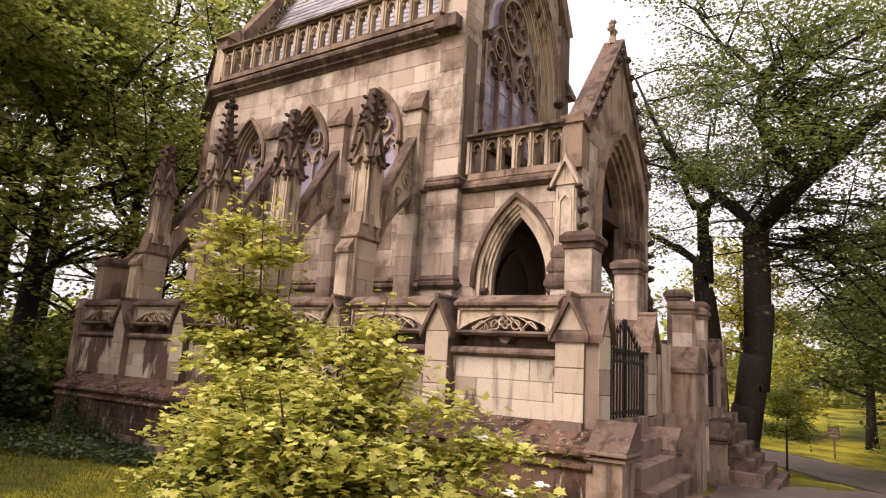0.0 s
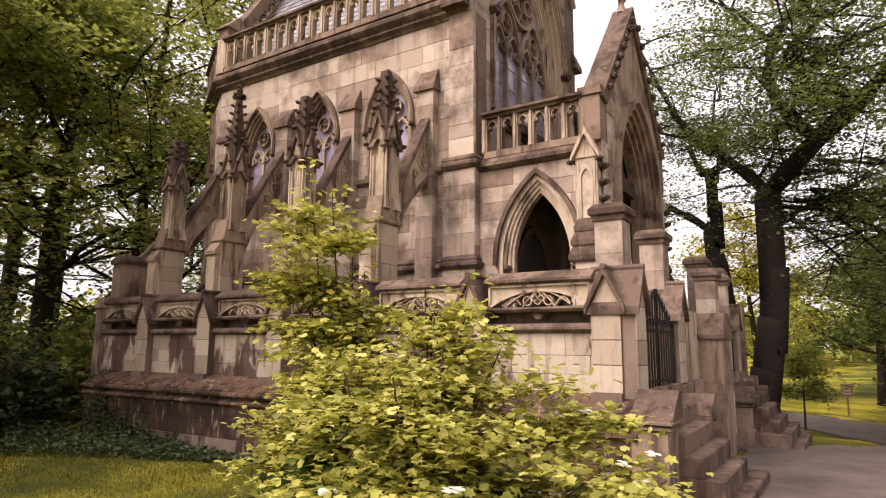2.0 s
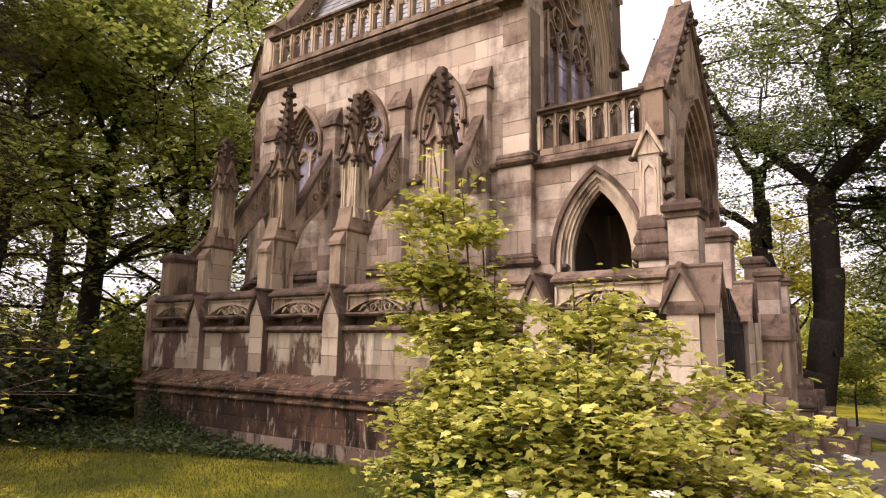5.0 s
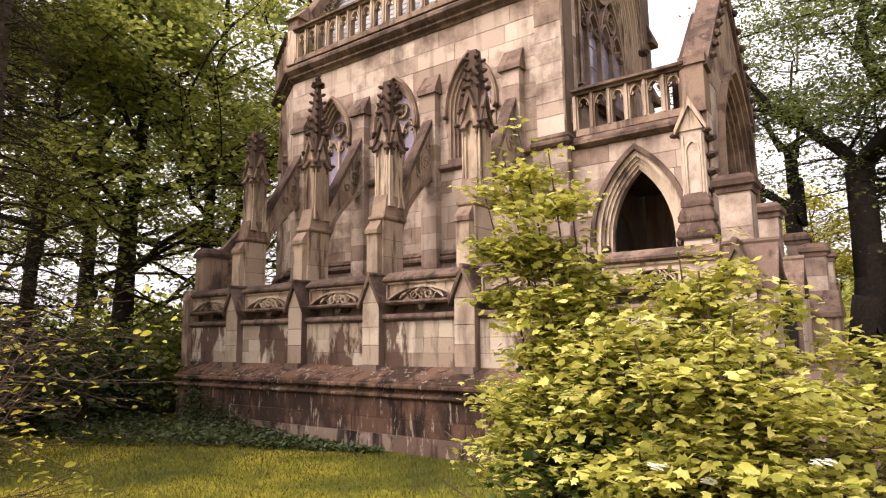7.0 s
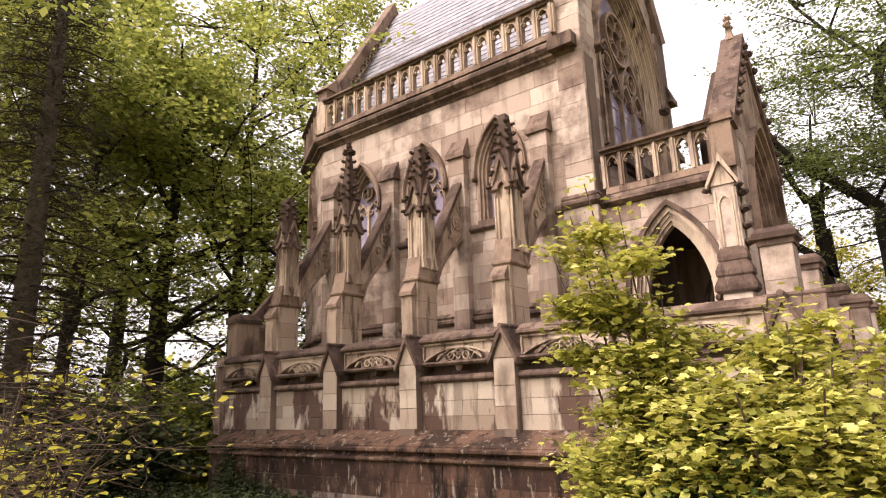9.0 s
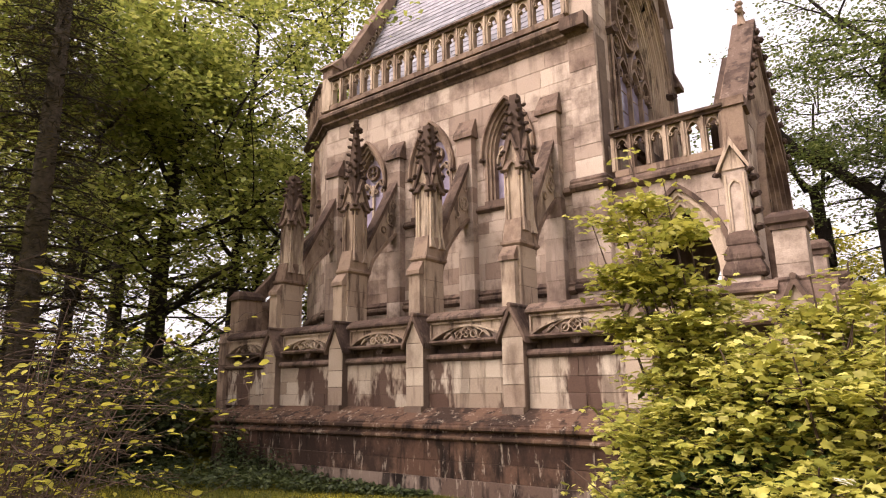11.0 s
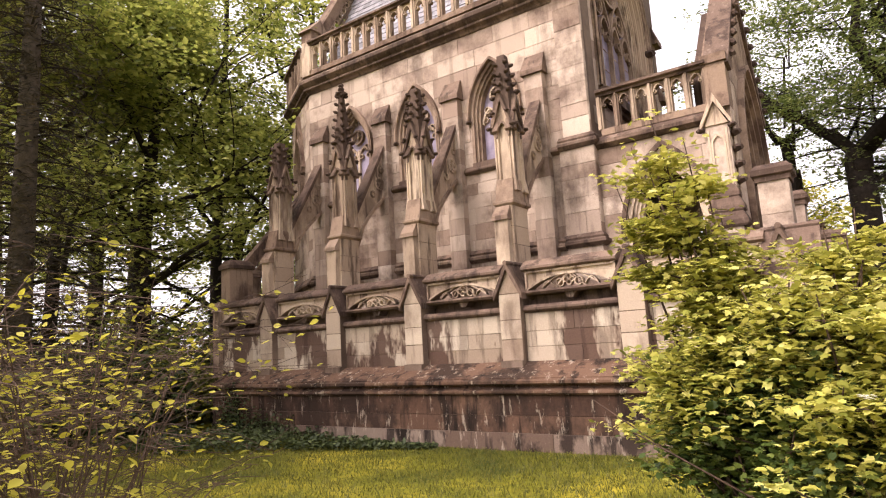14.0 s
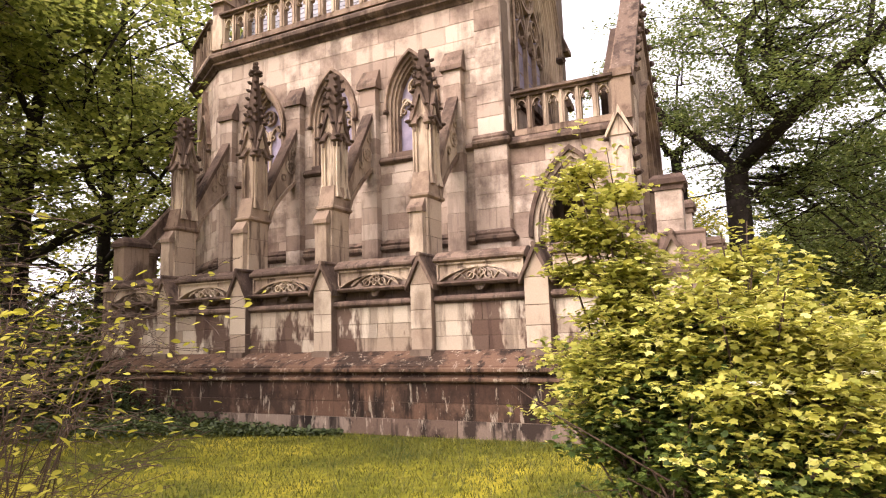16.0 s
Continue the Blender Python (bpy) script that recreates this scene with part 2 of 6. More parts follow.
class Geo:
    """Collects vertices and faces of one mesh."""

    def __init__(self):
        self.v, self.f = [], []

    def box(self, x0, x1, y0, y1, z0, z1):
        i = len(self.v)
        self.v += [(x, y, z) for z in (z0, z1) for x, y in ((x0, y0), (x1, y0), (x1, y1), (x0, y1))]
        self.f += [(i, i + 3, i + 2, i + 1), (i + 4, i + 5, i + 6, i + 7)]
        self.f += [(i + a, i + (a + 1) % 4, i + 4 + (a + 1) % 4, i + 4 + a) for a in range(4)]
        return self

    def loft(self, rings, caps=True):
        """Joins rings of equally many points."""
        i, k = len(self.v), len(rings[0])
        for r in rings:
            self.v += [tuple(p) for p in r]
        for a in range(len(rings) - 1):
            for b in range(k):
                self.f.append((i + a * k + b, i + a * k + (b + 1) % k, i + (a + 1) * k + (b + 1) % k, i + (a + 1) * k + b))
        if caps:
            self.f.append(tuple(i + b for b in reversed(range(k))))
            self.f.append(tuple(i + (len(rings) - 1) * k + b for b in range(k)))
        return self

    def prism(self, poly, place, d0, d1):
        """A flat outline, placed by place(u, w, d), from depth d0 to d1."""
        return self.loft([[place(u, w, d) for u, w in poly] for d in (d0, d1)])

    def band(self, inner, outer, place, d0, d1):
        """A ring strip between two open lines of equally many points."""
        i, k = len(self.v), len(inner)
        for d in (d0, d1):
            self.v += [tuple(place(u, w, d)) for u, w in inner] + [tuple(place(u, w, d)) for u, w in outer]
        a, b, c, e = i, i + k, i + 2 * k, i + 3 * k
        for q in range(k - 1):
            self.f += [(a + q, a + q + 1, b + q + 1, b + q), (c + q, e + q, e + q + 1, c + q + 1),
                       (a + q, c + q, c + q + 1, a + q + 1), (b + q, b + q + 1, e + q + 1, e + q)]
        self.f += [(a, b, e, c), (a + k - 1, c + k - 1, e + k - 1, b + k - 1)]
        return self

    def tube(self, pts, radii, n=6):
        rings, s = [], None
        for q, p in enumerate(pts):
            d = (Vector(pts[min(q + 1, len(pts) - 1)]) - Vector(pts[max(q - 1, 0)])).normalized()
            s = d.cross(UP if abs(d.z) < 0.9 else Vector((1, 0, 0))) if s is None else s - d * s.dot(d)
            s.normalize()
            t = d.cross(s)
            rings.append([Vector(p) + radii[q] * (math.cos(2 * math.pi * a / n) * s + math.sin(2 * math.pi * a / n) * t) for a in range(n)])
        return self.loft(rings)

    def mesh(self, name, mat, smooth=False):
        me = bpy.data.meshes.new(name)
        me.from_pydata([tuple(p) for p in self.v], [], self.f)
        me.materials.append(mat)
        bm = bmesh.new()
        bm.from_mesh(me)
        bmesh.ops.recalc_face_normals(bm, faces=bm.faces)
        bm.to_mesh(me)
        bm.free()
        if smooth:
            me.polygons.foreach_set("use_smooth", [True] * len(me.polygons))
        return me


def part(name, geo, mat, parent=None, label="", smooth=False):
    me = geo if isinstance(geo, bpy.types.Mesh) else geo.mesh(name, mat, smooth)
    ob = new(name, me)
    ob.parent = parent
    if label:
        ob["label"] = label
    return ob


def pieces(name, geo, mat, parent):
    """Links each separate bar or ring of a pierced panel as a part of its own."""
    root = list(range(len(geo.v)))

    def top(a):
        while root[a] != a:
            root[a] = root[root[a]]
            a = root[a]
        return a
    for f in geo.f:
        for a in f[1:]:
            root[top(a)] = top(f[0])
    bags = {}
    for f in geo.f:
        bags.setdefault(top(f[0]), []).append(f)
    for faces in bags.values():
        g, at = Geo(), {}
        for f in faces:
            for a in f:
                if a not in at:
                    at[a] = len(g.v)
                    g.v.append(geo.v[a])
            g.f.append(tuple(at[a] for a in f))
        part(name, g, mat, parent)


def thing(name, label, category, group="", kind=""):
    return tagged(new(name), label, category, group, kind)


def flat_y(u, w, d):
    return (u, d, w)


def flat_x(u, w, d):
    return (d, u, w)


def arch(h, zs, rise, off=0.0, z0=None, n=9, uc=0.0):
    """A pointed arch's line, from the left foot over the point to the right foot, moved outwards by off."""
    R = (h * h + rise * rise) / (2 * h)
    c, Ro = R - h, R + off
    top = math.asin(max(-1, min(1, math.sqrt(max(Ro * Ro - c * c, 0)) / Ro)))
    right = [(Ro * math.cos(top * q / n) - c, zs + Ro * math.sin(top * q / n)) for q in range(n + 1)]
    right[-1] = (0.0, right[-1][1])
    if z0 is not None and z0 < zs:
        right.insert(0, (h + off, z0))
    left = [(-u, w) for u, w in right]
    return [(uc + u, w) for u, w in left + right[-2::-1]]


def arch_half(h, zs, rise, z, off=0.0):
    R = (h * h + rise * rise) / (2 * h)
    if z <= zs:
        return h + off
    q = (R + off) ** 2 - (z - zs) ** 2
    return max(0.0, math.sqrt(q) - (R - h)) if q > 0 else 0.0


def circle(uc, wc, r, n=16, a0=0.0, a1=2 * math.pi):
    return [(uc + r * math.cos(a0 + (a1 - a0) * q / n), wc + r * math.sin(a0 + (a1 - a0) * q / n)) for q in range(n + 1)]


def ring(g, uc, wc, r, t, place, d0, d1, n=16):
    return g.band(circle(uc, wc, r - t, n), circle(uc, wc, r, n), place, d0, d1)


def clip_row(u0, u1, z0, z1, holes):
    """Splits one course's stretch at the arched holes; gives outlines."""
    zs = [z0, 0.5 * (z0 + z1), z1]
    spans = [[[u0] * 3, [u1] * 3]]
    for uc, h, sill, spring, rise, off in holes:
        if z1 <= sill or z0 >= spring + rise + off:
            continue
        hw = [arch_half(h, spring, rise, z, off) for z in zs]
        nxt = []
        for L, R in spans:
            lo = [min(R[q], max(L[q], uc - hw[q])) for q in range(3)]
            hi = [max(L[q], min(R[q], uc + hw[q])) for q in range(3)]
            nxt += [[L, lo], [hi, R]]
        spans = nxt
    out = []
    for L, R in spans:
        if sum(R[q] - L[q] for q in range(3)) > 0.09:
            out.append([(L[0], z0), (R[0], z0), (R[1], zs[1]), (R[2], z1), (L[2], z1), (L[1], zs[1])])
    return out


def block_mesh(poly, place, depth, mat, chamfer=0.0035, lift=0.0):
    cu, cw = sum(p[0] for p in poly) / len(poly), sum(p[1] for p in poly) / len(poly)

    def shrink(e):
        out = []
        for u, w in poly:
            du, dw = cu - u, cw - w
            out.append((u + math.copysign(min(e, abs(du) * 0.5), du), w + math.copysign(min(e, abs(dw) * 0.5), dw)))
        return out
    g = Geo()
    full, small = shrink(0.002), shrink(0.002 + chamfer)
    g.loft([[place(u, w, depth) for u, w in full], [place(u, w, chamfer - lift) for u, w in full], [place(u, w, -lift) for u, w in small]])
    return g.mesh("stone_block", mat)


def ashlar(parent, place, u0, u1, z0, z1, rows, mean, mat, holes=(), depth=0.06, back=0.25, seed=1, name="wall", rough=0.004):
    """A wall of dressed blocks in courses on a mortar core, with arched holes."""
    rnd = random.Random(seed)
    core = Geo()
    hs = [1 + rnd.uniform(-0.28, 0.28) for _ in range(rows)]
    zz = [z0]
    for h in hs:
        zz.append(zz[-1] + h * (z1 - z0) / sum(hs))
    if holes:
        for a, b in zip(zz, zz[1:]):
            for poly in clip_row(u0, u1, a, b, holes):
                core.prism(poly, place, 0.012, back)
    else:
        core.prism([(u0, z0), (u1, z0), (u1, z1), (u0, z1)], place, 0.012, back)
    wall = part(name, core, MORTAR, parent)
    for a, b in zip(zz, zz[1:]):
        cuts, u = [u0], u0 - rnd.uniform(0, 0.6) * mean
        while True:
            u += mean * rnd.uniform(0.5, 2.0)
            if u > u1 - 0.3 * mean:
                break
            if u > u0 + 0.3 * mean:
                cuts.append(u)
        cuts.append(u1)
        for p, q in zip(cuts, cuts[1:]):
            for poly in clip_row(p, q, a, b, holes):
                part("stone_block", block_mesh(poly, place, depth, mat, lift=rnd.uniform(-rough, rough)), mat, wall)
    return wall


def moulding(parent, name, place, u0, u1, profile, mat, label=""):
    """A run of moulding: profile in (out, height), out is towards the viewer."""
    g = Geo()
    g.loft([[place(u, w, -o) for o, w in profile] for u in (u0, u1)])
    return part(name, g, mat, parent, label)

# ---- the mausoleum ----
YC = 3.9                       # the building's long axis
GAB = [0.0, -1.6, -3.2, -4.8, -6.4, -8.02]      # gablets of the terrace wall
PIER = [-3.35, -4.98, -6.62, -8.28]             # piers and wall buttresses of the chapel
WIN = [-4.17, -5.80, -7.42]
tomb = thing("mausoleum", "gothic tan and brown sandstone mausoleum with flying buttresses and pinnacles", "mausoleum")


def side(y):
    return lambda u, w, d: (u, y + d, w)


def front(x):
    return lambda u, w, d: (x - d, u, w)


def slant(ox, oy, ang):
    c, s = math.cos(ang), math.sin(ang)
    return lambda u, w, d: (ox + u * c - d * s, oy + u * s + d * c, w)


# plinth: three damp courses, roll mouldings and a sloping weathering
def plinth_run(place, u0, u1, seed, mean=1.1):
    ashlar(tomb, place, u0, u1, -0.25, 0.145, 1, mean * 1.1, PALEBASE, depth=0.1, back=0.45, seed=seed + 50, name="plinth_base_course", rough=0.008)
    ashlar(tomb, lambda u, w, d: place(u, w, d + 0.012), u0, u1, 0.145, 0.60, 2, mean * 1.2, BROWN, depth=0.1, back=0.44, seed=seed, name="plinth", rough=0.006)
    moulding(tomb, "plinth_moulding", place, u0, u1, [(-0.3, 0.60), (0.02, 0.60), (0.05, 0.625), (0.05, 0.65), (-0.01, 0.67), (-0.045, 0.69), (-0.045, 0.71), (0.03, 0.72), (0.06, 0.74), (0.06, 0.77), (0.02, 0.79), (-0.3, 0.79)], BROWN)
    moulding(tomb, "weathering", place, u0, u1, [(-0.45, 0.79), (0.0, 0.79), (0.0, 0.805), (-0.40, 0.985), (-0.45, 0.985)], BROWN)


plinth_run(side(-0.30), -9.12, 0.36, 3)
plinth_run(slant(-11.04, 1.9, math.radians(-49)), 0.0, 2.88, 5)

# terrace wall, its parapet and its gableted buttresses
OUT = side(0.12)
ashlar(tomb, OUT, -9.45, 0.20, 0.98, 1.60, 3, 0.46, CREAM, depth=0.08, back=0.4, seed=11, name="terrace_wall")


def gablet(x, y, turned=False, w=0.31, parent=tomb):
    """A buttress with a steep gabled head; turned: faces the front."""
    c, s = (0.0, 1.0) if turned else (1.0, 0.0)

    def place(u, z, d):
        return (x - d, y + u, z) if turned else (x + u, y + d, z)
    h = w / 2
    g = Geo()
    g.prism([(-h, 1.0), (h, 1.0), (h, 1.86), (0, 2.2), (-h, 1.86)], place, 0.008, 0.42)
    g.prism([(-h, 0.80), (h, 0.80), (h, 1.0), (-h, 1.0)], place, -0.05, 0.42)
    body = part("gableted_buttress", g, MORTAR, parent)
    for a, b in ((1.0, 1.27), (1.275, 1.52), (1.525, 1.86)):
        part("stone_block", block_mesh([(-h, a), (h, a), (h, b), (-h, b)], place, 0.2, BUFF), BUFF, body)
    part("stone_block", block_mesh([(-h, 0.80), (h, 0.80), (h, 0.995), (-h, 0.995)], lambda u, z, d: place(u, z, d - 0.08 + 0.08 * (z - 0.80) / 0.195), 0.2, BUFF), BUFF, body)
    part("stone_block", block_mesh([(-h, 1.865), (h, 1.865), (0.004, 2.19), (-0.004, 2.19)], place, 0.2, BUFF), BUFF, body)
    e = h + 0.055
    for sg in (-1, 1):
        k = Geo()
        k.prism([(sg * e, 1.78), (sg * e, 1.86), (0, 2.285), (0, 2.185)], place, -0.05, 0.5)
        part("gablet_coping", k, COPING, body)
    k = Geo()
    k.prism(circle(0, 2.27, 0.032, 8)[:-1], place, -0.055, 0.5)
    part("ridge_roll", k, COPING, body)
    return body


for x in GAB[1:]:
    gablet(x, 0.0)
gablet(0.0, 0.0)
gablet(0.30, 0.21, True, 0.36)
gablet(0.30, 2.1, True, 0.36)
gablet(0.30, 5.25, True, 0.36)
gablet(0.30, 7.1, True, 0.36)

edges = [-9.45] + [x for x in reversed(GAB)]


def parapet_bay(x0, x1):
    """String, slots on a bracket, pierced tracery under a flat arch, sloping coping."""
    m, w = 0.5 * (x0 + x1), x1 - x0
    moulding(tomb, "string_course", OUT, x0, x1, [(-0.3, 1.60), (0.02, 1.60), (0.07, 1.635), (0.07, 1.66), (0.03, 1.70), (-0.3, 1.72)], COPING)
    g = Geo()
    g.box(x0, x1, 0.34, 0.42, 1.71, 1.9)
    part("slot_back", g, COPING, tomb)
    g = Geo()
    g.prism([(m - 0.09, 1.84), (m - 0.06, 1.79), (m - 0.03, 1.755), (m + 0.03, 1.755), (m + 0.06, 1.79), (m + 0.09, 1.84)], OUT, 0.02, 0.24)
    part("bracket", g, COPING, tomb)
    moulding(tomb, "parapet_sill", OUT, x0, x1, [(-0.25, 1.83), (0.03, 1.83), (0.055, 1.86), (0.03, 1.885), (-0.25, 1.89)], COPING)
    g = Geo()
    h0, h1 = x0 + 0.03, x1 - 0.03
    hw = 0.5 * (h1 - h0)
    pts = [(m + hw * t, 1.90 + 0.185 * (1 - abs(t) ** 2.2)) for t in [q / 8 - 1 for q in range(17)]]
    top = [(m + hw * t, 2.135) for t in [q / 8 - 1 for q in range(17)]]
    g.band([(u, z - 0.03) for u, z in pts], [(u, z) for u, z in pts], OUT, 0.0, 0.14)
    g.band(pts, top, OUT, 0.035, 0.14)
    g.band([(h0, 2.115), (h1, 2.115)], [(h0, 2.14), (h1, 2.14)], OUT, 0.0, 0.05)
    for sg in (-1, 1):
        g.band([(m + sg * hw, 1.89), (m + sg * hw, 2.13)], [(m + sg * (hw - 0.025), 1.89), (m + sg * (hw - 0.025), 2.13)], OUT, 0.0, 0.12)
    panel = part("tracery_panel", g, SHAFT, tomb)
    t = Geo()
    for du, dz, r in ((0, 0.045, 0.038), (0, -0.03, 0.038), (0.04, 0.008, 0.038), (-0.04, 0.008, 0.038)):
        ring(t, m + du, 1.975 + dz, r, 0.013, OUT, 0.01, 0.09, 10)
    for sg in (-1, 1):
        ring(t, m + sg * 0.125, 1.955, 0.058, 0.015, OUT, 0.012, 0.09, 12)
        a = [(m + sg * (0.08 + 0.30 * q / 6), 2.05 - 0.15 * (q / 6) ** 1.5) for q in range(7)]
        t.band(a, [(u, z + 0.018) for u, z in a], OUT, 0.012, 0.09)
        b = [(m + sg * (0.19 - 0.16 * q / 6), 1.89 + 0.17 * (q / 6) ** 0.8) for q in range(7)]
        t.band(b, [(u + 0.018, z) for u, z in b], OUT, 0.012, 0.09)
        c = [(m + sg * (0.21 + 0.17 * q / 5), 1.905 + 0.08 * math.sin(math.pi * q / 5)) for q in range(6)]
        t.band(c, [(u, z + 0.016) for u, z in c], OUT, 0.015, 0.09)
    pieces("tracery", t, SHAFT, panel)
    moulding(tomb, "parapet_coping", OUT, x0, x1, [(-0.36, 2.14), (0.01, 2.14), (0.05, 2.165), (0.05, 2.195), (-0.09, 2.29), (-0.20, 2.30), (-0.36, 2.25)], COPING)


for a, b in zip(edges, edges[1:]):
    parapet_bay(a + (0.16 if a != edges[0] else 0.0), b - 0.16)

# terrace: floor, far and end walls
g = Geo()
g.prism([(-9.4, 0.3), (0.3, 0.3), (0.3, 7.5), (-9.4, 7.5), (-11.4, 5.6), (-11.4, 2.2)], lambda u, w, d: (u, w, d), -0.2, 1.02)
part("terrace_floor", g, DRESSED, tomb)
for ox, oy, ang, ln, nm in ((-9.47, 0.14, 133, 2.9, "end"), (-11.45, 2.25, 90, 3.4, "end"), (-11.45, 5.65, 47, 2.9, "end"), (-9.47, 7.7, 0, 9.8, "far")):
    g = Geo()
    p = slant(ox, oy, math.radians(ang))
    g.prism([(0, 0.9), (ln, 0.9), (ln, 2.28), (0, 2.28)], p, -0.15, 0.15)
    if ang != 133:
        g.prism([(-0.15, -0.25), (ln + 0.15, -0.25), (ln + 0.15, 0.9), (-0.15, 0.9)], p, -0.4 if nm == "far" else -0.15, 0.42)
    part("terrace_%s_wall" % nm, g, DRESSED, tomb)


# chapel walls
def window_hole(x, grow=0.0):
    return (x, 0.37, 4.30, 5.12, 0.80, grow)


WALL = side(1.75)
ashlar(tomb, WALL, -8.65, -2.5, 1.0, 6.70, 21, 0.50, ASHLAR, [window_hole(x, 0.05) for x in WIN], depth=0.09, back=0.35, seed=21, name="chapel_wall")
APSE = slant(-10.25, 2.70, math.radians(-30.7))
ashlar(tomb, APSE, 0.0, 1.86, 1.0, 6.70, 21, 0.5, ASHLAR, [(0.93, 0.26, 4.2, 5.2, 0.62, 0.04)], depth=0.09, back=0.3, seed=22, name="apse_wall")
APSE2 = slant(-10.95, 3.9, math.radians(-59))
ashlar(tomb, APSE2, 0.0, 1.4, 1.0, 6.70, 12, 0.7, ASHLAR, depth=0.09, back=0.3, seed=23, name="apse_wall")
g = Geo()
g.prism([(-10.6, 3.9), (-10.0, 2.95), (-8.6, 2.1), (-2.9, 2.1), (-2.9, 5.7), (-8.6, 5.7), (-10.0, 4.9)], lambda u, w, d: (u, w, d), 6.4, 6.7)
part("chapel_ceiling", g, DRESSED, tomb)
g = Geo()
g.box(-8.7, -2.5, 5.75, 6.05, 1.0, 6.7)
g.prism([(0, 1.0), (2.4, 1.0), (2.4, 6.7), (0, 6.7)], slant(-10.95, 3.9, math.radians(46)), 0.0, 0.3)
part("chapel_far_wall", g, ASHLAR, tomb)


def traceried_window(place, x, h=0.37, sill=4.30, spring=5.12, rise=0.80, lights=2):
    """Moulded jamb orders, hood, sill, mullions, foiled circle and panes."""
    g = Geo()
    for k, (o0, o1, d0, d1) in enumerate(((0.045, 0.10, -0.02, 0.12), (0.0, 0.05, 0.03, 0.18), (-0.04, 0.004, 0.08, 0.24))):
        g.band(arch(h, spring, rise, o0, sill, 9, x), arch(h, spring, rise, o1, sill, 9, x), place, d0, d1)
    win = part("window", g, DRESSED, tomb, "pointed traceried stone window with violet leaded glass")
    g = Geo()
    g.band(arch(h, spring, rise, 0.10, spring - 0.05, 9, x), arch(h, spring, rise, 0.155, spring - 0.05, 9, x), place, -0.075, 0.04)
    g.band(arch(h, spring, rise, 0.105, spring - 0.05, 9, x), arch(h, spring, rise, 0.135, spring - 0.05, 9, x), place, -0.095, 0.0)
    part("hood_mould", g, DRESSED, win)
    for sg in (-1, 1):
        part("hood_stop", lump(0.055), CARVED, win).matrix_basis = Matrix.Translation(place(x + sg * (h + 0.125), spring - 0.08, -0.05))
    g = Geo()
    g.prism([(x - h - 0.1, sill - 0.09), (x + h + 0.1, sill - 0.09), (x + h + 0.1, sill), (x - h - 0.1, sill)], place, -0.05, 0.25)
    part("window_sill", g, COPING, win)
    hi = h - 0.045
    w = 2 * hi / lights
    for q in range(1, lights):
        u = x - hi + q * w
        g = Geo()
        g.prism([(u - 0.022, sill), (u + 0.022, sill), (u + 0.022, spring + 0.1), (u - 0.022, spring + 0.1)], place, 0.14, 0.22)
        part("mullion", g, SHAFT, win)
    g = Geo()
    lh = w / 2 - 0.012
    for q in range(lights):
        uc = x - hi + (q + 0.5) * w
        g.band(arch(lh, spring - 0.1, lh * 1.7, -0.022, spring - 0.12, 6, uc), arch(lh, spring - 0.1, lh * 1.7, 0.012, spring - 0.12, 6, uc), place, 0.13, 0.21)
        for sg in (-1, 1):
            ring(g, uc + sg * lh * 0.62, spring - 0.04, lh * 0.34, 0.016, place, 0.14, 0.2, 10)
    r = hi * 0.47
    cz = spring + rise * 0.46
    ring(g, x, cz, r, 0.03, place, 0.12, 0.21, 18)
    for q in range(4):
        a = math.pi / 4 + q * math.pi / 2
        ring(g, x + 0.5 * r * math.cos(a), cz + 0.5 * r * math.sin(a), r * 0.44, 0.018, place, 0.14, 0.2, 10)
    for sg in (-1, 1):
        ring(g, x + sg * hi * 0.66, spring + rise * 0.16, hi * 0.2, 0.018, place, 0.14, 0.2, 10)
        ring(g, x + sg * hi * 0.22, spring + rise * 0.82, hi * 0.13, 0.016, place, 0.14, 0.2, 10)
    pieces("tracery", g, SHAFT, win)
    outline = arch(h, spring, rise, 0.0, None, 8, x)
    for q in range(lights):
        g = Geo()
        a, b = x - hi + q * w, x - hi + (q + 1) * w
        g.prism([(a, sill), (b, sill), (b, spring - 0.05), (a, spring - 0.05)], place, 0.19, 0.195)
        part("pane", g, GLASS, win)
    g = Geo()
    g.prism([(x - h, spring - 0.05), (x + h, spring - 0.05)] + outline[::-1], place, 0.196, 0.2)
    part("pane", g, GLASS, win)
    return win


LUMPS = {}


def lump(r, mat=None, squash=0.8):
    """A knob of carved leaves."""
    mat = mat or CARVED
    key = (round(r, 3), mat.name, squash)
    if key not in LUMPS:
        rnd = random.Random(int(r * 9999))
        bm = bmesh.new()
        bmesh.ops.create_icosphere(bm, subdivisions=2, radius=r)
        for v in bm.verts:
            d = v.co.normalized()
            v.co *= 0.72 + 0.42 * abs(math.sin(3.1 * math.atan2(d.y, d.x) + 1)) * (1 - 0.5 * abs(d.z)) + rnd.uniform(-0.1, 0.1)
            v.co.z *= squash
        me = bpy.data.meshes.new("crocket")
        bm.to_mesh(me)
        bm.free()
        me.materials.append(mat)
        LUMPS[key] = me
    return LUMPS[key]


for x in WIN:
    traceried_window(WALL, x)
traceried_window(APSE, 0.93, 0.26, 4.2, 5.2, 0.62)
g = Geo()
for sg in (-1, 1):
    g.prism([(0.93 + sg * 0.40, 5.25), (0.93 + sg * 0.46, 5.25), (0.93, 6.55), (0.93, 6.40)], APSE, -0.09, 0.02)
part("window_gable", g, DRESSED, tomb)

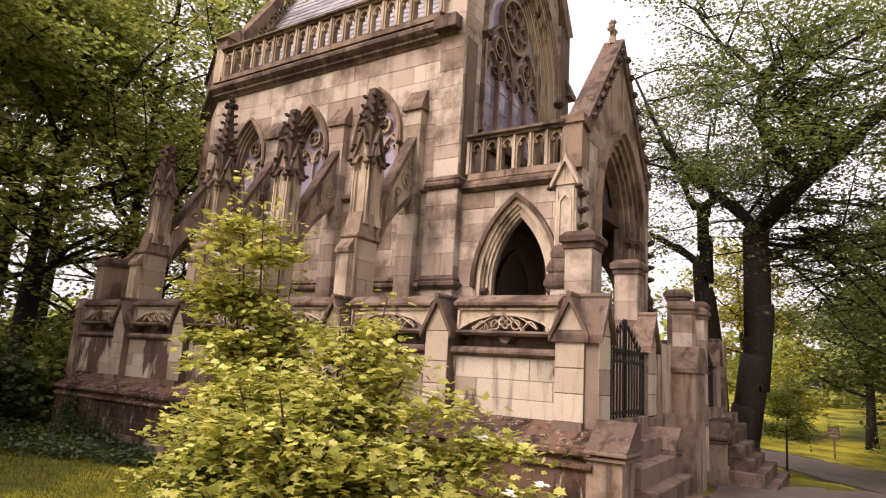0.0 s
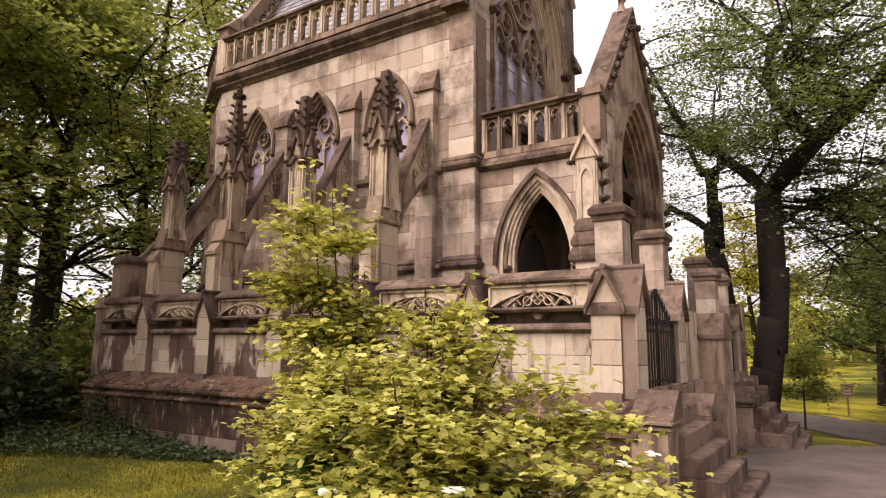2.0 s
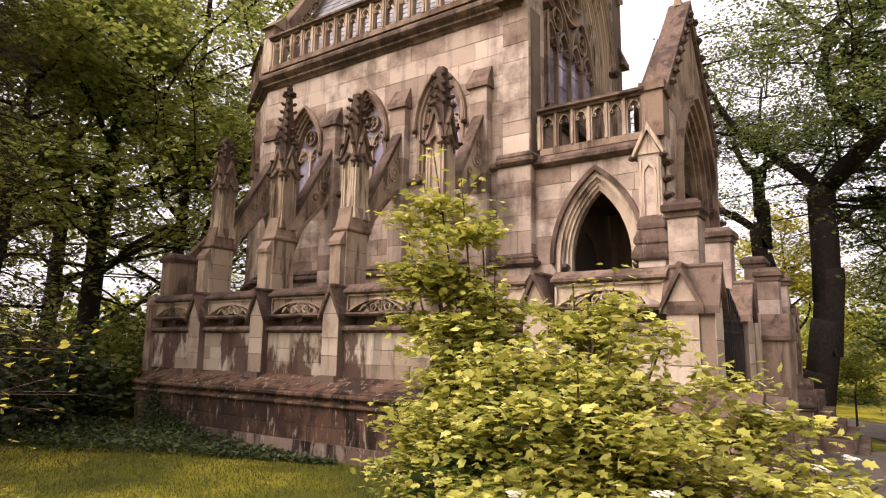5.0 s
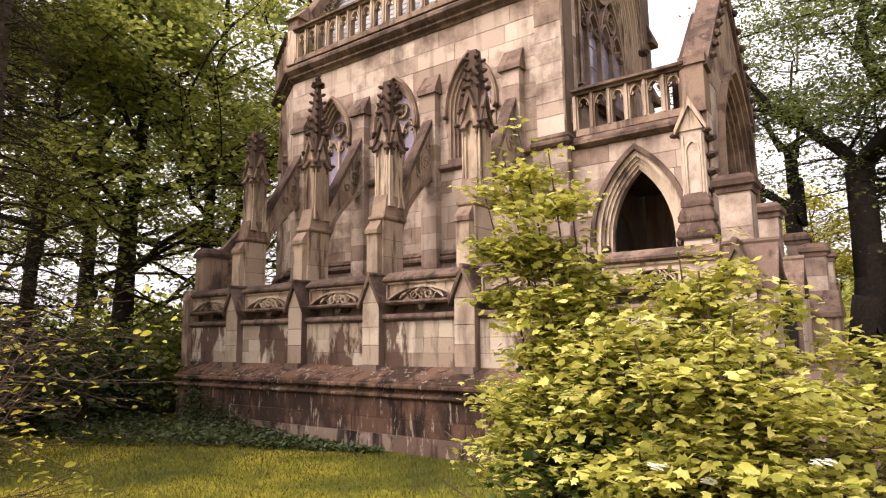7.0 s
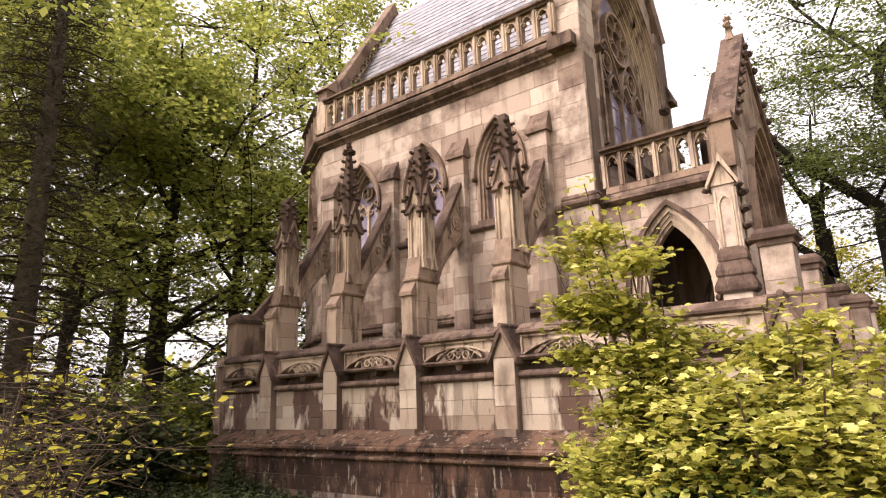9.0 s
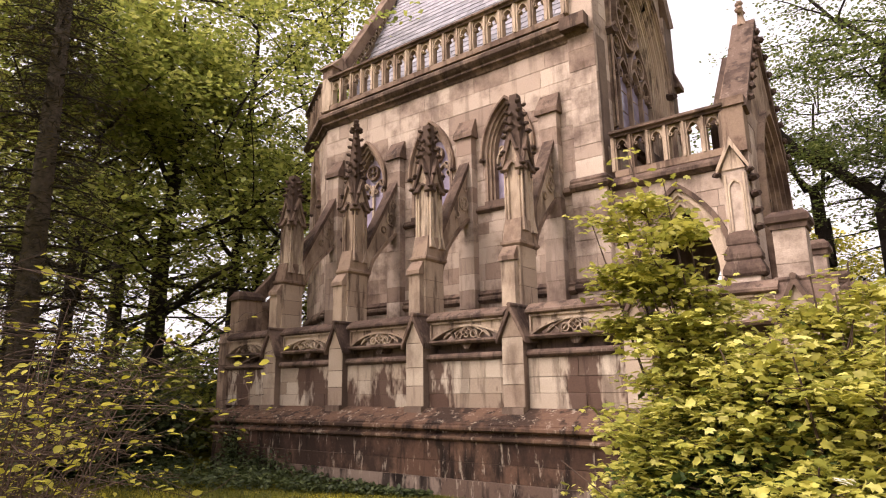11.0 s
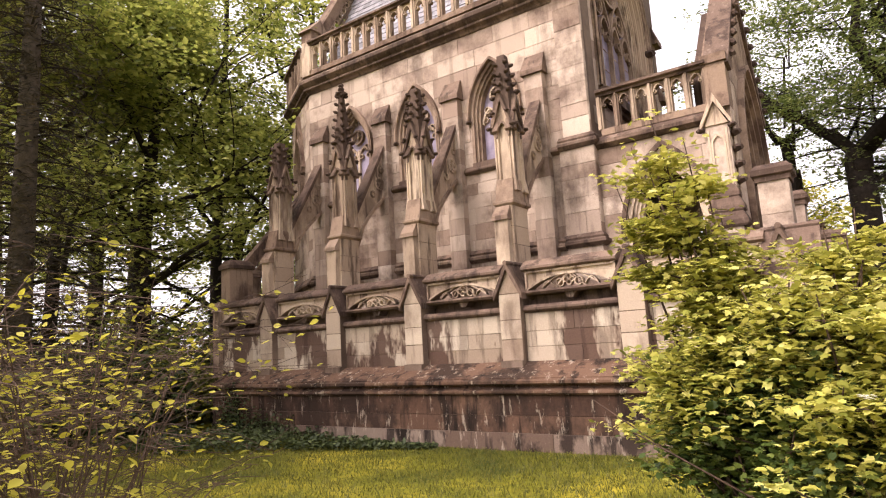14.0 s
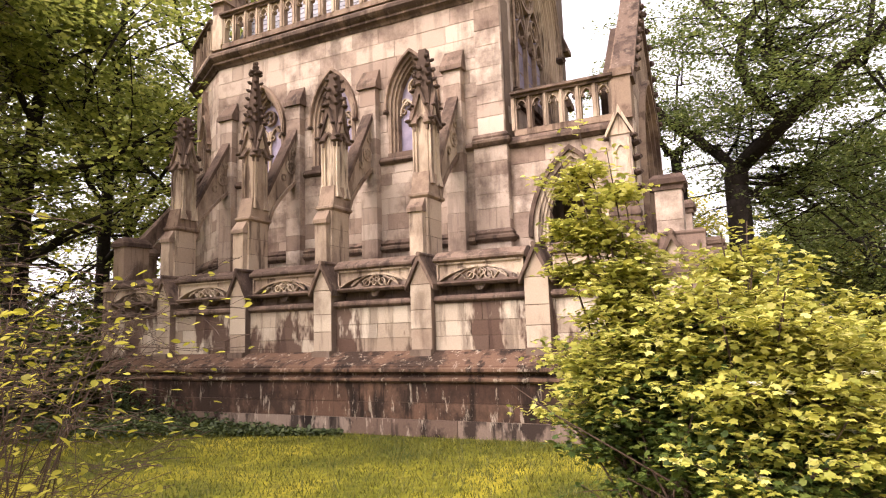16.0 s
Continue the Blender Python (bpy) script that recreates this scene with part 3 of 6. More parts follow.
# wall buttresses of the chapel, with sloping heads
for x in PIER:
    pl = lambda u, w, d, x=x: (x + u, 1.60 + d, w)
    g = Geo()
    g.prism([(-0.155, 1.0), (0.155, 1.0), (0.155, 5.5), (-0.155, 5.5)], pl, 0.01, 0.2)
    b = part("wall_buttress", g, MORTAR, tomb)
    rnd = random.Random(int(-x * 100))
    z = 2.2
    while z < 5.45:
        z2 = min(z + rnd.uniform(0.24, 0.36), 5.5)
        if z2 > 5.35:
            z2 = 5.5
        part("stone_block", block_mesh([(-0.16, z), (0.16, z), (0.16, z2), (-0.16, z2)], pl, 0.16, ASHLAR), ASHLAR, b)
        z = z2
    g = Geo()
    g.loft([[pl(u, w, d) for u, w, d in ((-0.2, 5.5, -0.045), (0.2, 5.5, -0.045), (0.2, 5.5, 0.2), (-0.2, 5.5, 0.2))],
            [pl(u, w, d) for u, w, d in ((-0.2, 5.58, -0.045), (0.2, 5.58, -0.045), (0.2, 5.58, 0.2), (-0.2, 5.58, 0.2))],
            [pl(u, w, d) for u, w, d in ((-0.17, 5.88, 0.13), (0.17, 5.88, 0.13), (0.17, 5.88, 0.2), (-0.17, 5.88, 0.2))]])
    part("weathered_cap", g, COPING, b)

# string courses of the chapel wall
ends = [-8.65] + sorted(PIER) + [-2.62]
for a, b in zip(ends, ends[1:]):
    x0, x1 = (a + 0.165 if a in PIER else a), (b - 0.165 if b in PIER else b)
    moulding(tomb, "string_course", WALL, x0, x1, [(-0.05, 2.58), (0.03, 2.58), (0.09, 2.63), (0.09, 2.67), (0.05, 2.70), (0.07, 2.73), (0.0, 2.80), (-0.05, 2.80)], COPING)
    moulding(tomb, "string_course", WALL, x0, x1, [(-0.05, 4.12), (0.03, 4.12), (0.075, 4.16), (0.075, 4.19), (0.0, 4.26), (-0.05, 4.26)], COPING)
moulding(tomb, "string_course", APSE, 0, 1.86, [(-0.05, 2.58), (0.03, 2.58), (0.09, 2.63), (0.09, 2.67), (0.0, 2.80), (-0.05, 2.80)], COPING)
moulding(tomb, "string_course", APSE, 0, 1.86, [(-0.05, 4.04), (0.03, 4.04), (0.075, 4.08), (0.075, 4.11), (0.0, 4.18), (-0.05, 4.18)], COPING)

# cornice, eaves balustrade
CORN = [(-0.3, 6.68), (0.02, 6.68), (0.05, 6.72), (0.11, 6.76), (0.11, 6.80), (0.16, 6.84), (0.20, 6.88), (0.20, 6.94), (0.12, 7.02), (-0.3, 7.04)]
moulding(tomb, "cornice", WALL, -8.70, -2.62, CORN, COPING)
moulding(tomb, "cornice", APSE, 0.0, 1.90, CORN, COPING)


def balustrade(place, u0, u1, z0, z1, count, name):
    """An arcade of small pointed openings between posts under a moulded rail."""
    w = (u1 - u0) / count
    g = Geo()
    g.prism([(u0, z0), (u1, z0), (u1, z0 + 0.10), (u0, z0 + 0.10)], place, 0.0, 0.2)
    pw = 0.17 * w
    b = part(name, g, DRESSED, tomb)
    moulding(b, "rail", place, u0 - 0.03, u1 + 0.03, [(-0.22, z1 - 0.11), (0.02, z1 - 0.11), (0.03, z1 - 0.08), (0.075, z1 - 0.06), (0.075, z1 - 0.02), (0.03, z1), (-0.22, z1)], COPING)
    h = w / 2 - pw
    spring = z1 - 0.11 - h * 1.75
    rail = z1 - 0.11
    m = Geo()
    bar = [(-pw, z0 + 0.10), (pw, z0 + 0.10), (pw, rail), (-pw, rail)]
    m.prism(bar, lambda u, ww, d: (u, d, ww), 0.01, 0.13)
    m.prism([(-0.4 * pw, z0 + 0.10), (0.4 * pw, z0 + 0.10), (0.4 * pw, rail), (-0.4 * pw, rail)], lambda u, ww, d: (u, d, ww), -0.015, 0.02)
    post = m.mesh("baluster", SHAFT)
    m = Geo()
    line = arch(h, spring, h * 1.45, 0.0, None, 5, 0.0)
    m.band(line, [(u, rail) for u, ww in line], lambda u, ww, d: (u, d, ww), 0.04, 0.12)
    m.band(arch(h, spring, h * 1.45, -0.018, None, 5, 0.0), line, lambda u, ww, d: (u, d, ww), 0.02, 0.12)
    for sg in (-1, 1):
        ring(m, sg * h * 0.72, spring + 0.01, h * 0.36, 0.014, lambda u, ww, d: (u, d, ww), 0.03, 0.11, 8)
    head = m.mesh("arch_head", SHAFT)
    o = Vector(place(0, 0, 0))
    e = Vector(place(1, 0, 0)) - o
    f = Vector(place(0, 0, 1)) - o
    for q in range(count + 1):
        mx = Matrix.Translation(place(u0 + q * w, 0, 0)) @ Matrix(((e.x, f.x, 0), (e.y, f.y, 0), (0, 0, 1))).to_4x4()
        part("baluster", post, SHAFT, b).matrix_basis = mx
        if q < count:
            mh = Matrix.Translation(place(u0 + (q + 0.5) * w, 0, 0)) @ Matrix(((e.x, f.x, 0), (e.y, f.y, 0), (0, 0, 1))).to_4x4()
            part("arch_head", head, SHAFT, b).matrix_basis = mh
    return b


balustrade(side(1.60), -8.42, -2.95, 7.04, 7.80, 18, "eaves_balustrade")
balustrade(slant(-10.2, 2.52, math.radians(-30.7)), 0.0, 1.62, 7.04, 7.80, 5, "apse_balustrade")
g = Geo()
g.box(-8.66, -8.44, 1.58, 1.82, 7.04, 7.80)
part("balustrade_pedestal", g, SHAFT, tomb)
g = Geo()
g.box(-8.70, -8.40, 1.62, 2.0, 7.80, 8.05)
g.prism([(1.55, 8.05), (2.1, 8.05), (1.85, 8.36)], flat_x, -8.76, -8.34)
part("gable_kneeler", g, DRESSED, tomb)

# steep slate roof and the pierced gable at the apse end
RZ, RY, EZ, EY = 11.0, YC, 7.1, 1.95
sl = Geo()
sl.prism([(EY, EZ), (RY, RZ), (2 * YC - EY, EZ)], flat_x, -8.5, -2.9)
roof = part("roof", sl, SLATE, tomb, "steep grey slate roof")
L = math.hypot(RY - EY, RZ - EZ)
dy, dz = (RY - EY) / L, (RZ - EZ) / L
rnd = random.Random(8)
sw, sh = 0.225, L / 26
one = Geo()
one.loft([[(0.004, 0, 0.024), (sw - 0.004, 0, 0.024), (sw - 0.004, 0, 0.010), (0.004, 0, 0.010)], [(0.004, sh + 0.04, 0.010), (sw - 0.004, sh + 0.04, 0.010), (sw - 0.004, sh + 0.04, 0.0), (0.004, sh + 0.04, 0.0)]])
slate = one.mesh("slate", SLATE)
rest = Geo()
slope = math.degrees(math.atan2(dz, dy))
for r in range(26):
    x = -8.45 + (0.11 if r % 2 else 0)
    while x < -3.0:
        mx = Matrix.Translation((x, EY + r * sh * dy, EZ + r * sh * dz)) @ pose(0, 0, rnd.uniform(0, 0.005), slope, 0, rnd.uniform(-0.8, 0.8))
        if r in range(3, 15):
            part("slate", slate, SLATE, roof).matrix_basis = mx
        else:
            i = len(rest.v)
            rest.v += [tuple(mx @ v.co) for v in slate.vertices]
            rest.f += [tuple(i + k for k in p.vertices) for p in slate.polygons]
        x += sw
part("slate_field", rest, SLATE, roof)["kind"] = "stuff"
g = Geo()
GX0, GX1 = -8.72, -8.42
for sg in (1, -1):
    f = lambda y: YC + sg * (y - YC)
    g.prism([(f(1.72), 7.9), (f(1.95), 7.9), (f(3.9), 11.05), (f(3.9), 11.45)], flat_x, GX0, GX1)
    g.prism([(f(2.15), 7.8), (f(2.22), 7.8), (f(3.9), 10.55), (f(3.9), 10.68)], flat_x, GX0 + 0.05, GX1 - 0.02)
gab = part("pierced_gable", g, DRESSED, tomb)
for q in range(15):
    t = (q + 0.5) / 15
    y, z = 2.03 + t * 1.84, 7.9 + t * 2.9
    k = Geo()
    k.tube([(GX1 - 0.1, y, z - 0.13), (GX1 - 0.1, y - 0.06, z + 0.09)], [0.035, 0.03], 6)
    ring(k, y + 0.03, z + 0.05, 0.075, 0.03, flat_x, GX1 - 0.14, GX1 - 0.06, 10)
    part("gable_tracery", k, SHAFT, gab)
g = Geo()
g.prism([(2.3, 7.2), (5.5, 7.2), (3.9, 9.9)], flat_x, -8.68, -8.6)
part("gable_wall", g, ASHLAR, tomb)
g = Geo()
g.loft([[(-8.7, 2.0, 7.1), (-10.1, 2.85, 7.1), (-10.8, 3.9, 7.1), (-10.1, 4.95, 7.1), (-8.7, 5.8, 7.1)], [(-8.7, 3.6, 9.4), (-8.9, 3.7, 9.4), (-9.0, 3.9, 9.4), (-8.9, 4.1, 9.4), (-8.7, 4.2, 9.4)]])
part("apse_roof", g, SLATE, tomb)


# piers, pinnacles and flying buttresses
def pinnacle(x, top, finial):
    y0, yc = 0.34, 0.60
    pl = lambda u, w, d: (x + u, y0 + d, w)
    g = Geo()
    g.box(x - 0.115, x + 0.115, y0 + 0.01, y0 + 0.44, 1.0, 3.15)
    pier = part("buttress_pier", g, MORTAR, tomb)
    rnd = random.Random(int(-x * 50))
    z = 2.0
    for hgt in (0.27, 0.3, 0.26, 0.3):
        part("stone_block", Geo().box(x - 0.12, x + 0.12, y0, y0 + 0.45, z + 0.004, z + hgt - 0.004).mesh("stone_block", SHAFT), SHAFT, pier)
        z += hgt
    cap = Geo()
    sq = lambda a, b, zz: [(x - a, y0 + 0.235 - b, zz), (x + a, y0 + 0.235 - b, zz), (x + a, y0 + 0.235 + b, zz), (x - a, y0 + 0.235 + b, zz)]
    cap.loft([sq(0.125, 0.24, 3.12), sq(0.16, 0.27, 3.15), sq(0.16, 0.27, 3.185), sq(0.145, 0.23, 3.20), sq(0.12, 0.16, 3.52)])
    part("weathered_cap", cap, DRESSED, pier)
    # small set-off on the pier's face
    g = Geo()
    g.loft([[(x - 0.13, y0 - 0.09, 1.0), (x + 0.08, y0 - 0.09, 1.0), (x + 0.08, y0 + 0.05, 1.0), (x - 0.13, y0 + 0.05, 1.0)],
            [(x - 0.13, y0 - 0.09, 2.93), (x + 0.08, y0 - 0.09, 2.93), (x + 0.08, y0 + 0.05, 2.93), (x - 0.13, y0 + 0.05, 2.93)]])
    part("pier_face", g, SHAFT, pier)
    g = Geo()
    g.loft([[(x - 0.15, y0 - 0.12, 2.91), (x + 0.10, y0 - 0.12, 2.91), (x + 0.10, y0 + 0.03, 2.91), (x - 0.15, y0 + 0.03, 2.91)],
            [(x - 0.15, y0 - 0.12, 2.97), (x + 0.10, y0 - 0.12, 2.97), (x + 0.10, y0 + 0.03, 2.97), (x - 0.15, y0 + 0.03, 2.97)],
            [(x - 0.13, y0 - 0.01, 3.12), (x + 0.09, y0 - 0.01, 3.12), (x + 0.09, y0 + 0.03, 3.12), (x - 0.13, y0 + 0.03, 3.12)]])
    part("pier_set_off", g, DRESSED, pier)
    # fluted shaft
    s = 0.15
    outline = []
    for q in range(4):
        a = q * math.pi / 2
        c, sn = math.cos(a), math.sin(a)
        prof = [(-s, -s), (-0.13, -s), (-0.122, -s + 0.02), (-0.105, -s + 0.02), (-0.095, -s), (-0.08, -s), (-0.072, -s + 0.034), (0.072, -s + 0.034), (0.08, -s), (0.095, -s), (0.105, -s + 0.02), (0.122, -s + 0.02), (0.13, -s)]
        outline += [(x + u * c - v * sn, yc + (u * sn + v * c)) for u, v in prof]
    g = Geo()
    g.loft([[(u, v, zz) for u, v in outline] for zz in (3.36, 4.36)])
    for ex in (-1, 1):
        for ey in (-1, 1):
            g.loft([[(x + ex * (s + 0.03), yc + ey * (s + 0.03), 3.34), (x + ex * (s - 0.1), yc + ey * (s + 0.03), 3.34), (x + ex * (s - 0.1), yc + ey * (s - 0.1), 3.34), (x + ex * (s + 0.03), yc + ey * (s - 0.1), 3.34)], [(x + ex * s, yc + ey * s, 3.56), (x + ex * (s - 0.02), yc + ey * s, 3.56), (x + ex * (s - 0.02), yc + ey * (s - 0.02), 3.56), (x + ex * s, yc + ey * (s - 0.02), 3.56)]])
    pin = part("pinnacle", g, SHAFT, tomb, "fluted stone pinnacle with crocketed dark spirelet")
    # gabled heads on the four faces
    for q in range(4):
        g = Geo()
        a = q * math.pi / 2
        c, sn = math.cos(a), math.sin(a)
        face = lambda u, w, d: (x + u * c - (d - 0.168) * sn, yc + u * sn + (d - 0.168) * c, w)
        g.band(arch(0.085, 4.2, 0.16, 0.0, 4.15), arch(0.085, 4.2, 0.16, 0.03, 4.15), face, 0.0, 0.08)
        for sg in (-1, 1):
            g.prism([(sg * 0.165, 4.22), (sg * 0.198, 4.25), (0, 4.82), (0, 4.70)], face, -0.02, 0.11)
        part("gablet", g, COPING, pin)
        g = Geo()
        g.prism([(-0.155, 4.34), (0.155, 4.34), (0, 4.74)], face, 0.03, 0.16)
        part("gablet_field", g, SHAFT, pin)
        for u, z, r in ((-0.185, 4.30, 0.04), (0.185, 4.30, 0.04), (-0.115, 4.52, 0.036), (0.115, 4.52, 0.036), (0, 4.83, 0.048)):
            part("crocket", lump(r), CARVED, pin).matrix_basis = Matrix.Translation(face(u, z, -0.035)) @ pose(0, 0, 0, 0, 0, 40 * u + 25)
    tip = 6.05
    g = Geo()
    hw = lambda z: 0.125 * (tip - z) / (tip - 4.4) + 0.012
    g.loft([[(x - hw(z), yc - hw(z), z), (x + hw(z), yc - hw(z), z), (x + hw(z), yc + hw(z), z), (x - hw(z), yc + hw(z), z)] for z in (4.36, top - 0.05)])
    part("spirelet", g, CARVED, pin)
    z = 4.86
    while z < top - 0.05:
        for q in range(4):
            a = q * math.pi / 2 + math.pi / 4
            rr = hw(z) * 1.41
            part("crocket", lump(0.044, CARVED, 0.7), CARVED, pin).matrix_basis = Matrix.Translation((x + (rr + 0.028) * math.cos(a), yc + (rr + 0.028) * math.sin(a), z)) @ pose(0, 0, 0, 0, -25, q * 90 + 45)
            if z < 5.1:
                b_ = a + math.pi / 4
                part("crocket", lump(0.045, CARVED, 0.9), CARVED, pin).matrix_basis = Matrix.Translation((x + (hw(z) + 0.05) * math.cos(b_), yc + (hw(z) + 0.05) * math.sin(b_), z + 0.09)) @ pose(0, 0, 0, 0, 20, q * 90)
        z += 0.145
    if finial:
        for zz, r, sq_ in ((top - 0.08, 0.11, 0.45), (top + 0.01, 0.06, 0.8), (top + 0.08, 0.05, 0.9)):
            part("finial", lump(r, CARVED, sq_), CARVED, pin).matrix_basis = Matrix.Translation((x, yc, zz))
    # flying buttress up to the wall
    fly = Geo()
    fx = lambda u, w, d: (x + d, u, w)
    y_lo, y_hi, z_lo, z_hi = 0.72, 1.66, 3.46, 5.12
    sl_ = (z_hi - z_lo) / (y_hi - y_lo)
    arc = [(0.80 + 0.84 * math.sin(t), 3.05 + 1.05 * (1 - math.cos(t)) ** 0.0 * math.sin(t) ** 0.62) for t in [math.pi / 2 * q / 8 for q in range(9)]]
    topl = [(u, min(z_lo + sl_ * (u - y_lo) - 0.06, z_hi)) for u, w in arc]
    fly.band(arc, topl, fx, -0.05, 0.05)
    f = part("flying_buttress", fly, SHAFT, tomb)
    k = Geo()
    k.prism([(y_lo - 0.05, z_lo - 0.10), (y_hi, z_hi - 0.10), (y_hi, z_hi + 0.02), (y_lo - 0.05, z_lo + 0.02)], fx, -0.10, 0.10)
    part("sloping_coping", k, COPING, f)
    k = Geo()
    k.band([(u + 0.03, w - 0.05) for u, w in arc], arc, fx, -0.085, 0.085)
    part("arch_rib", k, DRESSED, f)
    for cy, cz, r in ((1.47, 4.28, 0.13), (1.28, 4.05, 0.07), (1.54, 4.55, 0.06)):
        k = Geo()
        ring(k, cy, cz, r, 0.028, fx, -0.075, 0.075, 14)
        if r > 0.1:
            for q in range(3):
                a = math.pi / 2 + q * 2.094
                ring(k, cy + 0.055 * math.cos(a), cz + 0.055 * math.sin(a), 0.055, 0.018, fx, -0.07, 0.07, 9)
        pieces("tracery", k, SHAFT, f)


for x, top, fin in zip(PIER, (5.48, 5.44, 5.86, 5.30), (False, False, True, False)):
    pinnacle(x, top, fin)

# buttress piers round the apse, with plain raking struts
for (px, py), (qx, qy) in (((-9.75, 0.72), (-9.55, 2.3)), ((-10.75, 1.75), (-10.3, 2.9))):
    d = Vector((qx - px, qy - py, 0)).normalized()
    s = Vector((-d.y, d.x, 0))
    pl = lambda u, w, v: tuple(Vector((px, py, w)) + d * u + s * v)
    g = Geo()
    g.prism([(-0.25, 1.0), (0.25, 1.0), (0.25, 3.0), (-0.25, 3.0)], pl, -0.17, 0.17)
    p = part("apse_pier", g, DRESSED, tomb)
    g = Geo()
    g.loft([[pl(u * a, z, v * b) for u, v in ((-1, -1), (1, -1), (1, 1), (-1, 1))] for a, b, z in ((0.29, 0.21, 2.98), (0.29, 0.21, 3.05), (0.22, 0.12, 3.16))])
    part("weathered_cap", g, COPING, p)
    g = Geo()
    g.prism([(0.1, 2.75), (0.1, 3.1), (1.55, 4.75), (1.55, 4.4)], pl, -0.09, 0.09)
    part("raking_strut", g, COPING, p)
g = Geo()
g.box(-9.58, -9.40, 0.05, 0.45, 0.9, 2.1)
g.loft([[(-9.61, 0.01, 2.1), (-9.37, 0.01, 2.1), (-9.37, 0.5, 2.1), (-9.61, 0.5, 2.1)], [(-9.52, 0.1, 2.3), (-9.46, 0.1, 2.3), (-9.46, 0.4, 2.3), (-9.52, 0.4, 2.3)]])
part("end_buttress", g, DRESSED, tomb)


# corner buttress of the chapel front
def corner_pier(y0, y1):
    pl = side(min(y0, y1))
    w0, w1 = -3.02, -2.46
    b = ashlar(tomb, pl, w0, w1, 1.0, 4.12, 11, 0.7, ASHLAR, depth=0.2, back=abs(y1 - y0), seed=int(41 + y0), name="corner_buttress")
    b2 = ashlar(tomb, side(min(y0, y1) + 0.06), w0 + 0.06, w1 - 0.05, 4.26, 8.9, 16, 0.6, ASHLAR, depth=0.2, back=abs(y1 - y0) - 0.06, seed=int(51 + y0), name="corner_buttress")
    for z0, o in ((2.58, 0.09), (4.12, 0.075)):
        g = Geo()
        lo, hi = (w0 - 0.0, w1), (min(y0, y1), max(y0, y1))
        sq = lambda e, z: [(lo[0], hi[0] - e, z), (lo[1] + e, hi[0] - e, z), (lo[1] + e, hi[1] + (e if y0 > YC else 0), z), (lo[0], hi[1] + (e if y0 > YC else 0), z)]
        g.loft([sq(0.0, z0), sq(0.03, z0), sq(o, z0 + 0.05), sq(o, z0 + 0.09), sq(0.04, z0 + 0.12), sq(0.05, z0 + 0.15), sq(0.0, z0 + 0.21)])
        part("string_course", g, COPING, b)


corner_pier(1.64, 2.25)
corner_pier(6.15, 5.55)
# right-hand face blocks of the near corner buttress
for z0, z1, xx, d0 in ((1.0, 4.12, -2.452, 1.65), (4.26, 8.9, -2.502, 1.71)):
    ashlar(tomb, front(xx), d0, 2.24, z0, z1, int((z1 - z0) / 0.29), 0.5, ASHLAR, depth=0.01, back=0.02, seed=61, name="corner_buttress_face")
g = Geo()
g.box(-3.0, -2.58, 1.50, 1.78, 6.78, 7.0)
part("cornice_return", g, COPING, tomb)

# chapel front with its great window
FR = front(-2.56)
HOLE = (YC, 1.20, 5.28, 7.0, 2.0, 0.30)
ashlar(tomb, FR, 2.2, 5.6, 4.0, 10.2, 20, 0.6, ASHLAR, [HOLE], depth=0.08, back=0.35, seed=31, name="chapel_front")
# The wall behind the porch is dark to put the inner shade into its colour.
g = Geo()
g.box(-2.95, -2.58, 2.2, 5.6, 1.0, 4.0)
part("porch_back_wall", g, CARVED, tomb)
g = Geo()
g.band(arch(0.62, 2.6, 0.85, 0.0, 1.05, 8, YC), arch(0.62, 2.6, 0.85, 0.14, 1.05, 8, YC), FR, -0.06, 0.02)
part("doorway_arch", g, CARVED, tomb)
g = Geo()
g.prism([(YC - 0.62, 1.05), (YC + 0.62, 1.05)] + arch(0.62, 2.6, 0.85, 0.0, None, 8, YC)[::-1], FR, -0.012, 0.0)
part("chapel_door", g, DARKWOOD, tomb, "dark oak pointed door")
orders = []
for o0, o1, d0, d1 in ((0.34, 0.42, -0.10, 0.04), (0.24, 0.34, -0.03, 0.12), (0.16, 0.245, 0.04, 0.18), (0.08, 0.165, 0.09, 0.24), (0.0, 0.085, 0.14, 0.30), (-0.05, 0.004, 0.2, 0.34)):
    g = Geo()
    g.band(arch(1.2, 7.0, 2.0, o0, 5.28, 12, YC), arch(1.2, 7.0, 2.0, o1, 5.28, 12, YC), FR, d0, d1)
    g.band(arch(1.2, 7.0, 2.0, o1 - 0.025, 5.28, 12, YC), arch(1.2, 7.0, 2.0, o1, 5.28, 12, YC), FR, d0 - 0.03, d0 + 0.02)
    orders.append(g)
big = part("great_window", orders[0], DRESSED, tomb, "large pointed stone window with rose tracery and leaded panes")
for g in orders[1:]:
    part("jamb_order", g, SHAFT, big)
g = Geo()
g.prism([(YC - 1.5, 5.12), (YC + 1.5, 5.12), (YC + 1.5, 5.28), (YC - 1.5, 5.28)], FR, -0.16, 0.3)
g.prism([(YC - 1.5, 5.05), (YC + 1.5, 5.05), (YC + 1.5, 5.12), (YC - 1.5, 5.12)], FR, -0.08, 0.3)
part("window_sill", g, COPING, big)
for q in range(1, 4):
    u = YC - 1.16 + q * 0.58
    g = Geo()
    g.prism([(u - 0.03, 5.28), (u + 0.03, 5.28), (u + 0.03, 7.0), (u - 0.03, 7.0)], FR, 0.17, 0.28)
    part("mullion", g, DRESSED, big)
g = Geo()
